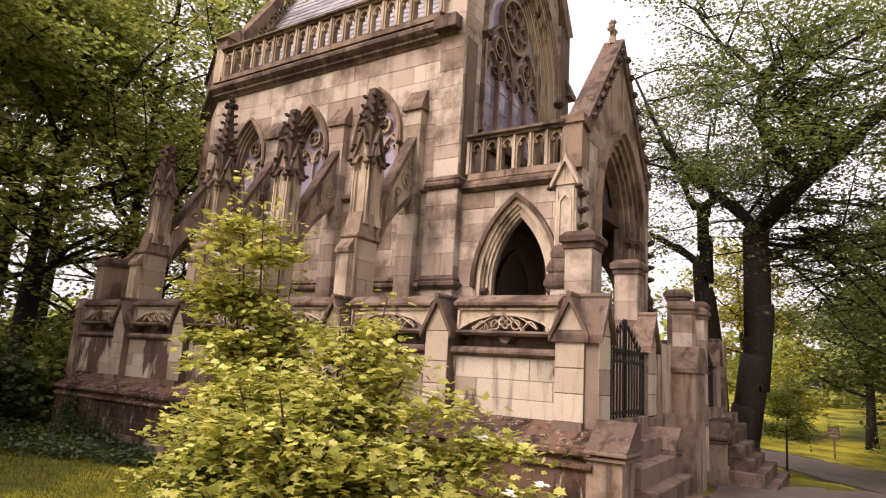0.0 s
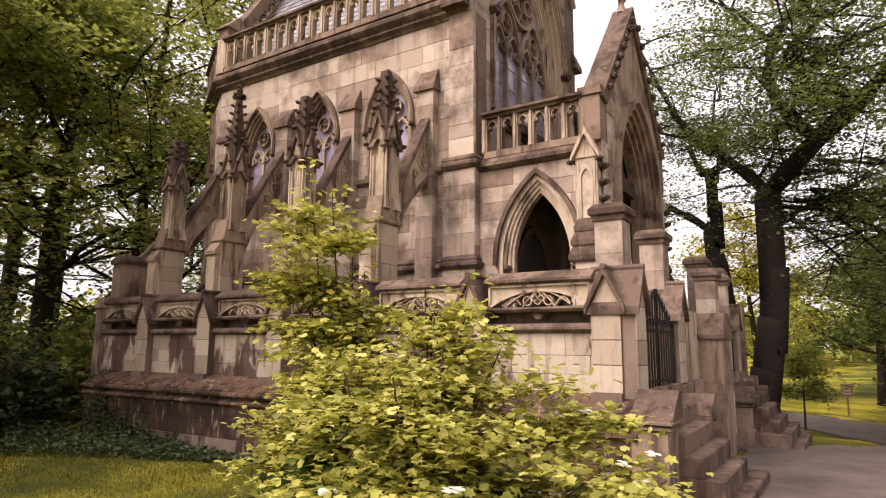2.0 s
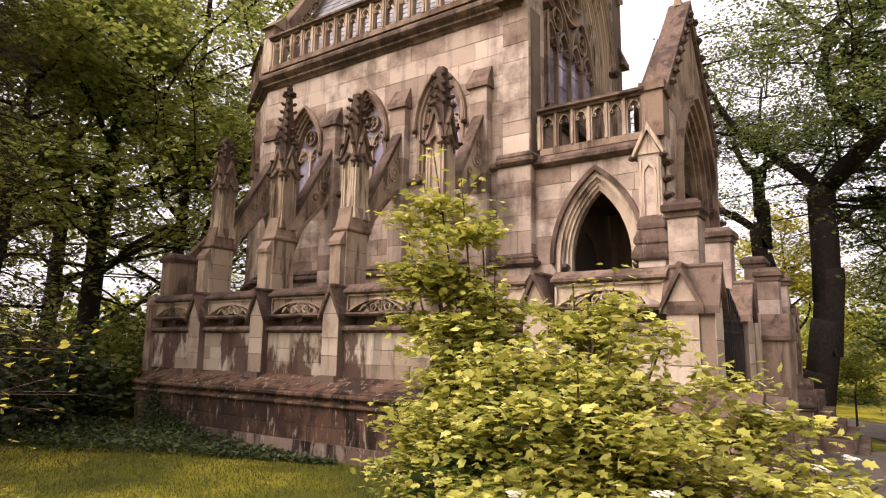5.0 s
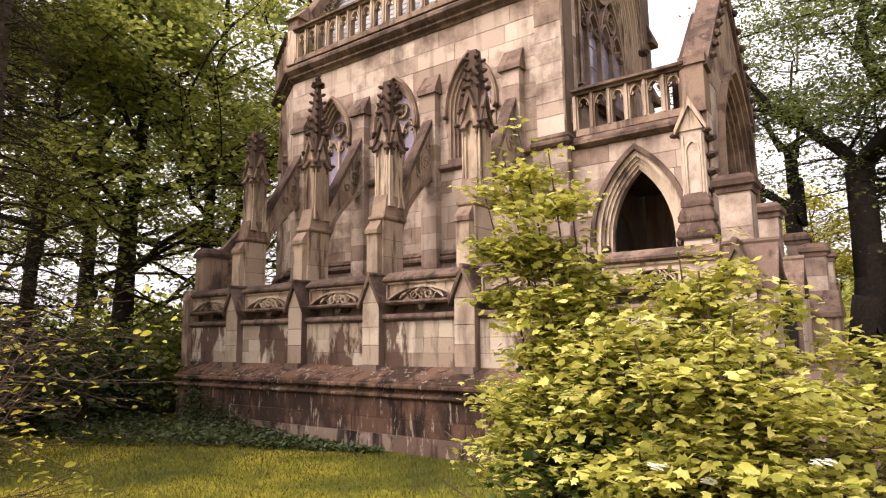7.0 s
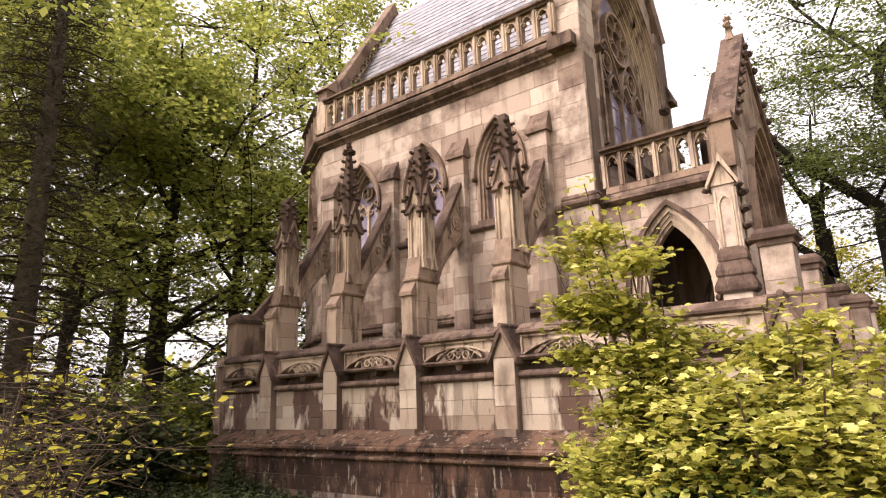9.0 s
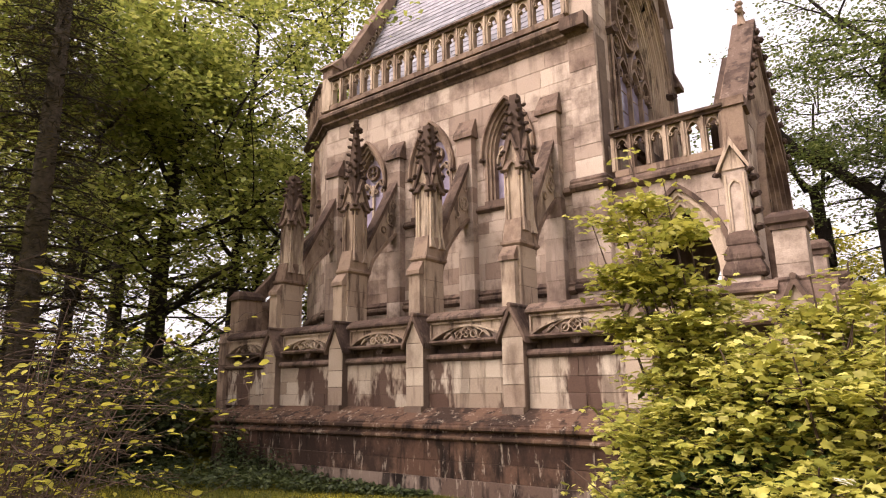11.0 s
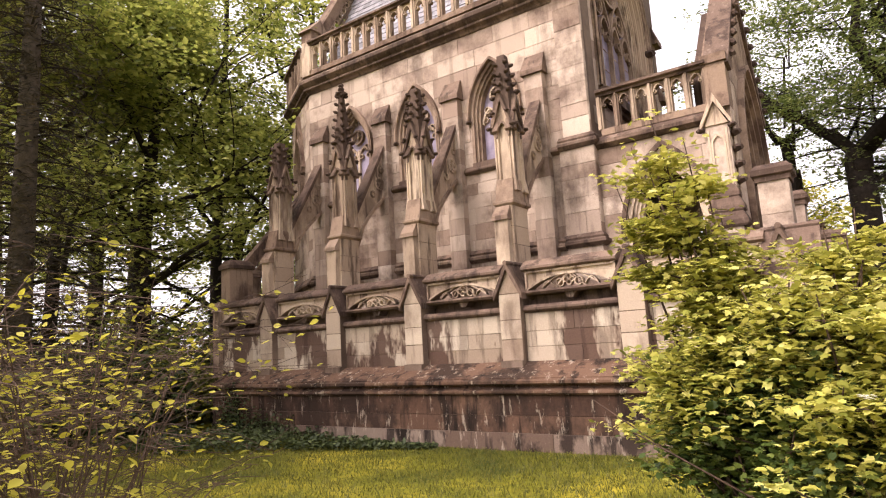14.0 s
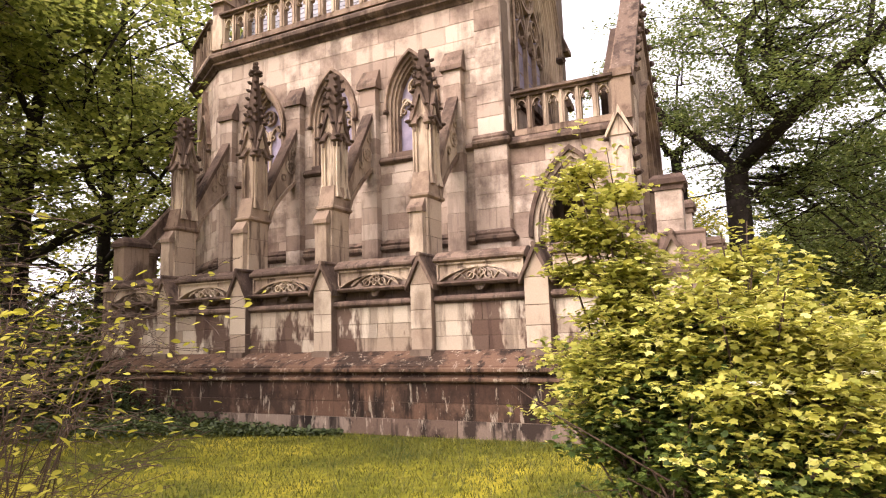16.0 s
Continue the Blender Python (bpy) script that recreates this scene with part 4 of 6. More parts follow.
for q in range(4):
    uc = YC - 0.87 + q * 0.58
    g.band(arch(0.26, 6.72, 0.42, -0.03, 6.68, 6, uc), arch(0.26, 6.72, 0.42, 0.02, 6.68, 6, uc), FR, 0.17, 0.27)
    for sg in (-1, 1):
        ring(g, uc + sg * 0.16, 6.80, 0.09, 0.022, FR, 0.18, 0.26, 10)
for sg in (-1, 1):
    uc = YC + sg * 0.58
    g.band(arch(0.55, 6.75, 1.0, -0.03, 6.75, 8, uc), arch(0.55, 6.75, 1.0, 0.02, 6.75, 8, uc), FR, 0.16, 0.27)
    ring(g, uc, 7.28, 0.22, 0.035, FR, 0.16, 0.27, 14)
    for q in range(3):
        a = math.pi / 2 + q * 2.094
        ring(g, uc + 0.1 * math.cos(a), 7.28 + 0.1 * math.sin(a), 0.1, 0.02, FR, 0.18, 0.26, 9)
ring(g, YC, 8.0, 0.55, 0.055, FR, 0.14, 0.28, 24)
ring(g, YC, 8.0, 0.2, 0.03, FR, 0.16, 0.26, 14)
for q in range(6):
    a = q * math.pi / 3
    ring(g, YC + 0.34 * math.cos(a), 8.0 + 0.34 * math.sin(a), 0.165, 0.026, FR, 0.16, 0.26, 12)
pieces("rose_tracery", g, DRESSED, big)
for q in range(4):
    g = Geo()
    u = YC - 1.16 + q * 0.58
    g.prism([(u + 0.03, 5.28), (u + 0.55, 5.28), (u + 0.55, 6.9), (u + 0.03, 6.9)], FR, 0.25, 0.255)
    pane = part("pane", g, GLASS, big)
    for z in (5.7, 6.1, 6.5):
        k = Geo()
        k.prism([(u + 0.03, z), (u + 0.55, z), (u + 0.55, z + 0.012), (u + 0.03, z + 0.012)], FR, 0.24, 0.25)
        part("glazing_bar", k, SHAFT, pane)
g = Geo()
g.prism([(YC - 1.18, 6.9), (YC + 1.18, 6.9)] + arch(1.18, 7.0, 2.0, 0.0, None, 10, YC)[::-1], FR, 0.256, 0.26)
part("pane", g, GLASS, big)
for sg in (-1, 1):
    part("hood_stop", lump(0.13), CARVED, big).matrix_basis = Matrix.Translation((-2.48, YC + sg * 1.58, 6.98))
g = Geo()
for sg in (1, -1):
    f = lambda y: YC + sg * (y - YC)
    g.prism([(f(1.6), 8.9), (f(1.9), 8.75), (f(3.9), 12.2), (f(3.9), 12.6)], flat_x, -3.0, -2.45)
g.prism([(2.2, 10.2), (5.6, 10.2), (3.9, 12.3)], flat_x, -2.9, -2.6)
part("front_gable", g, DRESSED, tomb)
for z in (6.1, 7.4):
    g = Geo()
    g.loft([[(-2.9, 5.95, z), (-2.4, 5.95, z), (-2.4, 6.32, z), (-2.9, 6.32, z)], [(-2.9, 5.95, z + 0.1), (-2.4, 5.95, z + 0.1), (-2.4, 6.32, z + 0.1), (-2.9, 6.32, z + 0.1)], [(-2.9, 5.95, z + 0.4), (-2.5, 5.95, z + 0.4), (-2.5, 6.12, z + 0.4), (-2.9, 6.12, z + 0.4)]])
    part("buttress_set_off", g, COPING, tomb)

# porch: side walls with open arches, front gable, gallery balustrade
PYC = 3.5                      # the porch's middle
PH = (-1.50, 0.46, 1.0, 2.66, 1.02, 0.12)
for yy, flip in ((1.78, False), (2 * PYC - 1.78, True)):
    pl = side(yy) if not flip else (lambda u, w, d: (u, 2 * PYC - 1.78 - d, w))
    ashlar(tomb, pl, -2.46, -0.62, 1.0, 4.06, 10, 0.55, ASHLAR, [PH], depth=0.1, back=0.2, seed=71, name="porch_wall")
    g = Geo()
    for o0, o1, d0, d1 in ((0.10, 0.17, -0.02, 0.12), (0.055, 0.105, 0.02, 0.15), (0.01, 0.06, 0.05, 0.18), (-0.03, 0.015, 0.09, 0.21)):
        g.band(arch(0.46, 2.66, 1.02, o0, 1.0, 10, -1.50), arch(0.46, 2.66, 1.02, o1, 1.0, 10, -1.50), pl, d0, d1)
    am = part("arch_moulding", g, SHAFT, tomb)
    g = Geo()
    g.band(arch(0.46, 2.66, 1.02, 0.17, 2.62, 10, -1.50), arch(0.46, 2.66, 1.02, 0.235, 2.62, 10, -1.50), pl, -0.08, 0.05)
    part("hood_mould", g, COPING, am)
    for sg in (-1, 1):
        g = Geo()
        u = -1.50 + sg * 0.53
        g.tube([pl(u, 1.0, 0.06), pl(u, 2.5, 0.06)], [0.04, 0.04], 8)
        part("colonnette", g, DRESSED, am)
        part("capital", lump(0.075, CARVED, 1.1), CARVED, am).matrix_basis = Matrix.Translation(pl(u, 2.56, 0.05))
    moulding(tomb, "string_course", pl, -2.46, -0.62, [(-0.05, 4.06), (0.03, 4.06), (0.10, 4.11), (0.10, 4.16), (0.02, 4.24), (-0.3, 4.25)], COPING)
    balustrade(lambda u, w, d, pl=pl: pl(u, w, d - 0.02), -2.36, -0.82, 4.25, 4.98, 6, "gallery_balustrade")
# The ceiling takes the same dark tone as painted shade.
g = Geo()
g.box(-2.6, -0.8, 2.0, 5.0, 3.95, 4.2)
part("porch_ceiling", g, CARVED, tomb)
# Added dark slab behind the front arch, coloured like the shade inside.
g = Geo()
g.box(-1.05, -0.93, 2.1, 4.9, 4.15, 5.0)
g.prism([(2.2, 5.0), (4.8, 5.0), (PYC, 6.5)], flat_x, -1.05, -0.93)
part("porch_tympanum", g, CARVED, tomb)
PF = front(-0.55)
PARCH = (PYC, 0.84, 1.0, 3.72, 1.30, 0.3)
ashlar(tomb, PF, 1.80, 5.20, 1.0, 5.0, 13, 0.6, ASHLAR, [PARCH], depth=0.1, back=0.34, seed=81, name="porch_front")
g = Geo()
ln = arch(0.84, 3.72, 1.30, 0.3, None, 10, PYC)
hi = [(u, z) for u, z in ln if z > 4.98]
g.prism([(1.92, 4.99), (hi[0][0], 4.99)] + hi + [(hi[-1][0], 4.99), (2 * PYC - 1.92, 4.99), (PYC, 6.75)], PF, 0.0, 0.34)
part("gable_field", g, DRESSED, tomb)
g = Geo()
for o0, o1, d0, d1 in ((0.30, 0.37, -0.09, 0.05), (0.21, 0.30, -0.02, 0.12), (0.12, 0.215, 0.04, 0.18), (0.03, 0.125, 0.10, 0.24), (-0.05, 0.035, 0.16, 0.34)):
    g.band(arch(0.84, 3.72, 1.30, o0, 1.0, 12, PYC), arch(0.84, 3.72, 1.30, o1, 1.0, 12, PYC), PF, d0, d1)
pa = part("porch_arch_moulding", g, DRESSED, tomb)
for sg in (-1, 1):
    for o, d in ((0.2, 0.03), (0.06, 0.13)):
        part("capital", lump(0.11, CARVED, 1.0), CARVED, pa).matrix_basis = Matrix.Translation(PF(PYC + sg * (0.84 + o), 3.70, d))
g = Geo()
for sg in (1, -1):
    f = lambda y: PYC + sg * (y - PYC)
    g.prism([(f(1.74), 4.86), (f(1.95), 4.80), (f(PYC), 6.70), (f(PYC), 7.02)], flat_x, -0.84, -0.50)
cop = part("gable_coping", g, COPING, tomb)
for sg in (-1, 1):
    for q in range(8):
        t = (q + 0.6) / 8.4
        part("crocket", lump(0.06, CARVED, 1.0), CARVED, cop).matrix_basis = Matrix.Translation((-0.48, PYC - sg * (1.62 * (1 - t)), 4.93 + 1.95 * t)) @ pose(0, 0, 0, 20 * q, 30, 0)
g = Geo()
g.tube([(-0.70, PYC, 6.95), (-0.70, PYC, 7.1), (-0.70, PYC, 7.32)], [0.09, 0.05, 0.04], 8)
fin = part("finial", g, DRESSED, tomb)
for dx, dy_, dz_ in ((0, 0.08, 7.22), (0, -0.08, 7.22), (0, 0, 7.36)):
    part("finial_leaf", lump(0.06, DRESSED, 1.1), DRESSED, fin).matrix_basis = Matrix.Translation((-0.70 + dx, PYC + dy_, dz_))


# stepped corner turrets of the porch with small gablets
def porch_turret(yy, sg):
    pl = lambda u, w, d: (-0.73 + u, yy + sg * d, w)
    g = Geo()
    g.prism([(-0.17, 1.0), (0.17, 1.0), (0.17, 2.75), (-0.17, 2.75)], pl, -0.1, 0.1)
    g.prism([(-0.15, 3.0), (0.15, 3.0), (0.15, 4.0), (-0.15, 4.0)], pl, -0.06, 0.1)
    t = part("porch_turret", g, ASHLAR, tomb)
    g = Geo()
    for z0, e in ((2.56, 0.25), (2.76, 0.22), (2.95, 0.18)):
        g.loft([[pl(u * (e - k), z0 + z, -0.1 * (e - k) / 0.17 if v < 0 else 0.1) for u, v in ((-1, -1), (1, -1), (1, 1), (-1, 1))] for k, z in ((0.03, 0), (0, 0.03), (0, 0.09), (0.05, 0.2))])
    part("stepped_base", g, COPING, t)
    g = Geo()
    for s_ in (-1, 1):
        g.prism([(s_ * 0.2, 3.93), (s_ * 0.2, 4.0), (0, 4.42), (0, 4.30)], pl, -0.13, 0.12)
    g.prism([(-0.15, 3.98), (0.15, 3.98), (0, 4.30)], pl, -0.08, 0.1)
    part("gablet", g, SHAFT, t)
    g = Geo()
    g.band(arch(0.07, 3.7, 0.12, 0.0, 3.15, 6), arch(0.07, 3.7, 0.12, 0.025, 3.15, 6), pl, -0.085, -0.05)
    g.band([(-0.125, 3.05), (-0.125, 3.92)], [(-0.1, 3.05), (-0.1, 3.92)], pl, -0.08, -0.05)
    g.band([(0.1, 3.05), (0.1, 3.92)], [(0.125, 3.05), (0.125, 3.92)], pl, -0.08, -0.05)
    part("blind_arch", g, SHAFT, t)
    for s_ in (-1, 1):
        part("crocket", lump(0.055), CARVED, t).matrix_basis = Matrix.Translation(pl(s_ * 0.2, 3.93, -0.1))
    for z in (3.2, 3.42, 3.64, 3.86):
        part("carved_leaf", lump(0.075), CARVED, t).matrix_basis = Matrix.Translation((-0.53, yy + sg * 0.05, z))


porch_turret(1.70, 1)
porch_turret(2 * PYC - 1.70, -1)
# panelled blocks under the ends of the gallery rail
for yy in (1.74, 2 * PYC - 2.04):
    g = Geo()
    g.box(-0.82, -0.55, yy, yy + 0.3, 4.25, 5.02)
    g.box(-0.86, -0.52, yy - 0.03, yy + 0.3, 4.90, 5.02)
    part("gallery_end_block", g, DRESSED, tomb)


# square capped piers at the stair heads
def capped_pier(x, y, w, z0, z1):
    g = Geo()
    g.box(x - w + 0.006, x + w - 0.006, y - w + 0.006, y + w - 0.006, z0, z1)
    p = part("capped_pier", g, MORTAR, tomb)
    z, k = z0, max(2, int((z1 - z0) / 0.33))
    for q in range(k):
        a = z0 + (z1 - z0) * q / k
        b = z0 + (z1 - z0) * (q + 1) / k
        part("stone_block", Geo().box(x - w, x + w, y - w, y + w, a + 0.003, b - 0.003).mesh("stone_block", ASHLAR), ASHLAR, p)
    g = Geo()
    sq = lambda e, zz: [(x - w - e, y - w - e, zz), (x + w + e, y - w - e, zz), (x + w + e, y + w + e, zz), (x - w - e, y + w + e, zz)]
    g.loft([sq(-0.02, z1), sq(0.02, z1), sq(0.025, z1 + 0.05), sq(0.055, z1 + 0.07), sq(0.055, z1 + 0.13), sq(0.0, z1 + 0.19), sq(-0.05, z1 + 0.2)])
    part("pier_cap", g, COPING, p)


capped_pier(-0.02, 0.40, 0.15, 1.0, 2.80)
capped_pier(-0.03, 2.20, 0.15, 1.0, 2.80)
capped_pier(-0.03, 5.15, 0.15, 1.0, 2.80)
capped_pier(-0.03, 6.95, 0.15, 1.0, 2.80)
capped_pier(0.30, 3.98, 0.14, 1.9, 2.46)
capped_pier(0.32, 4.85, 0.14, 0.1, 2.46)
# middle block between the two stairs
g = Geo()
g.box(-0.05, 0.56, 3.38, 4.15, -0.9, 1.58)
blk = part("middle_block", g, DRESSED, tomb)
g = Geo()
g.loft([[(-0.05, 3.34, 1.58), (0.60, 3.34, 1.58), (0.60, 4.19, 1.58), (-0.05, 4.19, 1.58)], [(-0.05, 3.34, 1.64), (0.60, 3.34, 1.64), (0.60, 4.19, 1.64), (-0.05, 4.19, 1.64)], [(-0.05, 3.72, 1.96), (0.56, 3.72, 1.96), (0.56, 4.12, 1.96), (-0.05, 4.12, 1.96)]])
part("weathered_top", g, COPING, blk)
g = Geo()
g.box(-0.05, 0.24, 2.27, 3.38, -0.4, 1.95)
part("stair_back_wall", g, SHAFT, tomb)


# stairs with sloping cheek walls
def cheek(y0, y1, lean, top=0.80):
    """A low wall at the side of the steps; its top slopes to one side."""
    g = Geo()
    g.box(0.30, 0.63, y0, y1, -0.7, top - 0.10)
    g.box(0.30, 0.66, y0 - 0.02, y1 + 0.02, -0.7, 0.12)
    c = part("stair_cheek", g, DRESSED, tomb)
    for k, (a, b, e) in enumerate(((0.10, 0.055, 0.045), (0.05, 0.0, 0.06))):
        g = Geo()
        g.loft([[(0.29, y0 - e * q, top - a + w), (0.63 + e * q, y0 - e * q, top - a + w), (0.63 + e * q, y1 + e * q, top - a + w), (0.29, y1 + e * q, top - a + w)] for q, w in ((0.3, 0.0), (1.0, 0.015), (1.0, a - b - 0.015), (0.3, a - b))])
        part("plinth_moulding", g, COPING, c)
    g = Geo()
    if lean:
        g.prism([(y0 - 0.03, top), (y1 + 0.02, top), (y1 + 0.02, top + 0.24), (y1 - 0.10, top + 0.255)], flat_x, 0.30, 0.68)
    else:
        g.prism([(y0 - 0.05, top), (y1 + 0.03, top), (y1 + 0.03, top + 0.22), (y1 - 0.08, top + 0.235)], flat_x, 0.30, 0.68)
    part("sloping_slab", g, COPING, c)


cheek(-0.30, 0.10, True)
cheek(1.62, 1.95, False, 0.68)
cheek(5.35, 5.70, False, 0.58)
cheek(7.35, 7.75, False, 0.50)
for y0, y1, nm in ((0.10, 1.62, "near"), (5.70, 7.35, "far")):
    st = thing("stone_steps", "worn brown sandstone steps climbing between cheek walls to an iron gate", "steps", "flights of steps up to the gates")
    for q in range(6):
        zt = 1.02 - 0.19 * (q + 1)
        a, b = (y0, y1) if q < 4 else (y0 - 0.1 - 0.02 * q, y1 + 0.45 + 0.3 * (q - 4))
        if q >= 4 and nm == "near":
            a = y0 - 0.12
        x0, x1 = 0.30, 0.36 + 0.165 * (q + 1)
        e = 0.014
        g = Geo()
        g.loft([[(x0, a, zt - 0.19), (x1, a, zt - 0.19), (x1, b, zt - 0.19), (x0, b, zt - 0.19)], [(x0, a, zt - e), (x1, a, zt - e), (x1, b, zt - e), (x0, b, zt - e)], [(x0, a + e, zt), (x1 - e, a + e, zt), (x1 - e, b - e, zt), (x0, b - e, zt)]])
        part("step", g, COPING, st)


# wrought iron gates
def iron_gate(y0, y1, x):
    gt = thing("iron_gate", "closed black wrought iron gate with a pointed top between stone buttresses", "gate", "gates at the stair heads")
    m, h = 0.5 * (y0 + y1), 0.5 * (y1 - y0)
    n = 13
    for q in range(n + 1):
        y = y0 + (y1 - y0) * q / n
        t = abs(y - m) / h
        top = 1.72 + 0.36 * max(0.0, 1 - t) ** 0.85
        g = Geo()
        g.tube([(x, y, 1.02), (x, y, top)], [0.011, 0.011], 6)
        part("bar", g, IRON, gt)
        g = Geo()
        g.tube([(x, y, top - 0.01), (x, y, top + 0.02), (x, y, top + 0.075)], [0.008, 0.02, 0.001], 6)
        part("spearhead", g, IRON, gt)
    for z in (1.06, 1.62, 1.74):
        part("rail", Geo().box(x - 0.012, x + 0.012, y0, y1, z, z + 0.035), IRON, gt)
    g = Geo()
    g.tube([(x, y0, 1.70), (x, m, 2.08), (x, y1, 1.70)], [0.014] * 3, 6)
    part("top_rail", g, IRON, gt)
    for y in (y0, y1, m):
        part("stile", Geo().box(x - 0.018, x + 0.018, y - 0.018, y + 0.018, 1.02, 1.76 if y != m else 2.12), IRON, gt)


iron_gate(0.42, 1.90, 0.22)
iron_gate(5.5, 6.95, 0.22)

# ---- ground, road, lawn ----
def ground_z(x, y):
    z = -0.06
    if y > 4.5 and x > -14:
        z -= 0.085 * (min(y, 13.0) - 4.5)
    if y > 22:
        z += 0.035 * (min(y, 80) - 22)
    if x < -9.5:
        z -= 0.05 * min(-9.5 - x, 12)
    return z + 0.02 * math.sin(x * 1.3) * math.sin(y * 0.9)


def grid_axis(near, far, step):
    a = list(np.arange(-near, near + 0.01, step))
    r = near
    while r < far:
        r *= 1.35
        a = [-r] + a + [r]
    return a


def terrain():
    xs, ys = grid_axis(22, 900, 0.8), grid_axis(26, 900, 0.8)
    g = Geo()
    for y in ys:
        for x in xs:
            g.v.append((x, y, ground_z(x, y) - (0.08 if inside(x, y, ROADEDGE) else 0.0)))
    w = len(xs)
    for j in range(len(ys) - 1):
        for i in range(w - 1):
            g.f.append((j * w + i, j * w + i + 1, (j + 1) * w + i + 1, (j + 1) * w + i))
    ob = part("ground", g, LAWN, None, smooth=True)
    tagged(ob, "yellow-green mown lawn sloping gently towards the road", "ground", kind="structure")


ROADLINE = [(0.7, -0.2), (0.7, 3.5), (0.8, 7.0), (1.7, 7.7), (2.5, 9.2), (2.35, 12.0), (0.3, 15.3), (-4, 18.5), (-4, 21.5), (1.0, 18.8), (3.8, 15.8), (7, 11), (10, 5), (11, -2), (7, -3.2), (3.2, -2.2), (1.6, -1.2)]


def inside(x, y, poly):
    c = False
    for (x0, y0), (x1, y1) in zip(poly, poly[1:] + poly[:1]):
        if (y0 > y) != (y1 > y) and x < (x1 - x0) * (y - y0) / (y1 - y0) + x0:
            c = not c
    return c


def smooth_line(poly, n=6):
    out, k = [], len(poly)
    for i in range(k):
        p0, p1, p2, p3 = (Vector((*poly[(i + o) % k], 0)) for o in (-1, 0, 1, 2))
        for q in range(n):
            t = q / n
            v = 0.5 * (2 * p1 + (p2 - p0) * t + (2 * p0 - 5 * p1 + 4 * p2 - p3) * t * t + (3 * p1 - 3 * p2 + p0 - p3) * t ** 3)
            out.append((v.x, v.y))
    return out


ROADEDGE = smooth_line(ROADLINE)
terrain()


def road():
    bm = bmesh.new()
    vs = [bm.verts.new((x, y, 0)) for x, y in ROADEDGE]
    bm.faces.new(vs)
    for axis, lo, hi in ((0, -4, 11), (1, -4, 22)):
        for q in range(lo, hi):
            n = (1, 0, 0) if axis == 0 else (0, 1, 0)
            bmesh.ops.bisect_plane(bm, geom=bm.verts[:] + bm.edges[:] + bm.faces[:], plane_co=(q, q, 0), plane_no=n)
    for v in bm.verts:
        v.co.z = ground_z(v.co.x, v.co.y) + 0.022
    rim = bmesh.ops.extrude_edge_only(bm, edges=[e for e in bm.edges if e.is_boundary])
    for v in rim["geom"]:
        if isinstance(v, bmesh.types.BMVert):
            v.co.z -= 0.12
    bmesh.ops.triangulate(bm, faces=bm.faces)
    me = bpy.data.meshes.new("road")
    bm.to_mesh(me)
    bm.free()
    me.materials.append(ROAD)
    tagged(new("road", me), "wet grey-brown gravel road curving past the steps", "road", kind="structure")


road()


# ---- plants ----
def frames(n, rng, tilt, yaw=None):
    """Random leaf frames: normals within tilt of upright."""
    a = rng.uniform(0, 2 * math.pi, n)
    t = np.abs(rng.normal(0, tilt, n))
    b = rng.uniform(0, 2 * math.pi, n)
    nz = np.stack([np.sin(t) * np.cos(b), np.sin(t) * np.sin(b), np.cos(t)], 1)
    u = np.stack([np.cos(a), np.sin(a), np.zeros(n)], 1)
    u -= nz * (u * nz).sum(1, keepdims=True)
    u /= np.linalg.norm(u, axis=1, keepdims=True)
    return u, np.cross(nz, u), nz


DIAMOND = ([(0, 0, 0), (0.5, 0.32, 0.06), (1, 0, -0.08), (0.5, -0.32, 0.06)], [(0, 1, 2), (0, 2, 3)])
LOBED = ([(0, 0, 0), (0.22, 0.42, 0.05), (0.48, 0.26, 0.06), (0.62, 0.5, 0.0), (0.72, 0.2, 0.04), (1, 0, -0.12), (0.72, -0.2, 0.04), (0.62, -0.5, 0.0), (0.48, -0.26, 0.06), (0.22, -0.42, 0.05)],
         [(0, 1, 2), (0, 2, 4), (2, 3, 4), (0, 4, 5), (0, 5, 6), (6, 7, 8), (0, 6, 8), (0, 8, 9)])
OVAL = ([(0, 0, 0), (0.25, 0.24, 0.04), (0.6, 0.27, 0.04), (1, 0, -0.1), (0.6, -0.27, 0.04), (0.25, -0.24, 0.04)], [(0, 1, 2), (0, 2, 3), (0, 3, 4), (0, 4, 5)])
NEEDLE = ([(0, 0, 0), (0.5, 0.06, 0.02), (1, 0, -0.1), (0.5, -0.06, 0.02)], [(0, 1, 2), (0, 2, 3)])
BLADE = ([(-0.5, 0, 0), (0.5, 0, 0), (0.0, 0.4, 1.0)], [(0, 1, 2)])


def leaf_mesh(name, pos, size, rng, tilt, shape, mat):
    pos = np.asarray(pos, float)
    n = len(pos)
    sv, sf = np.array(shape[0], float), np.array(shape[1], int)
    u, v, w = frames(n, rng, tilt)
    s = (size * rng.uniform(0.65, 1.3, n))[:, None, None]
    verts = pos[:, None, :] + s * (sv[None, :, 0:1] * u[:, None] + sv[None, :, 1:2] * v[:, None] + sv[None, :, 2:3] * w[:, None])
    k = len(sv)
    faces = (np.arange(n)[:, None, None] * k + sf[None]).reshape(-1, 3)
    me = bpy.data.meshes.new(name)
    me.vertices.add(n * k)
    me.vertices.foreach_set("co", verts.reshape(-1))
    me.loops.add(len(faces) * 3)
    me.loops.foreach_set("vertex_index", faces.reshape(-1).astype(np.int32))
    me.polygons.add(len(faces))
    me.polygons.foreach_set("loop_start", np.arange(0, len(faces) * 3, 3, dtype=np.int32))
    me.update(calc_edges=True)
    me.materials.append(mat)
    return me


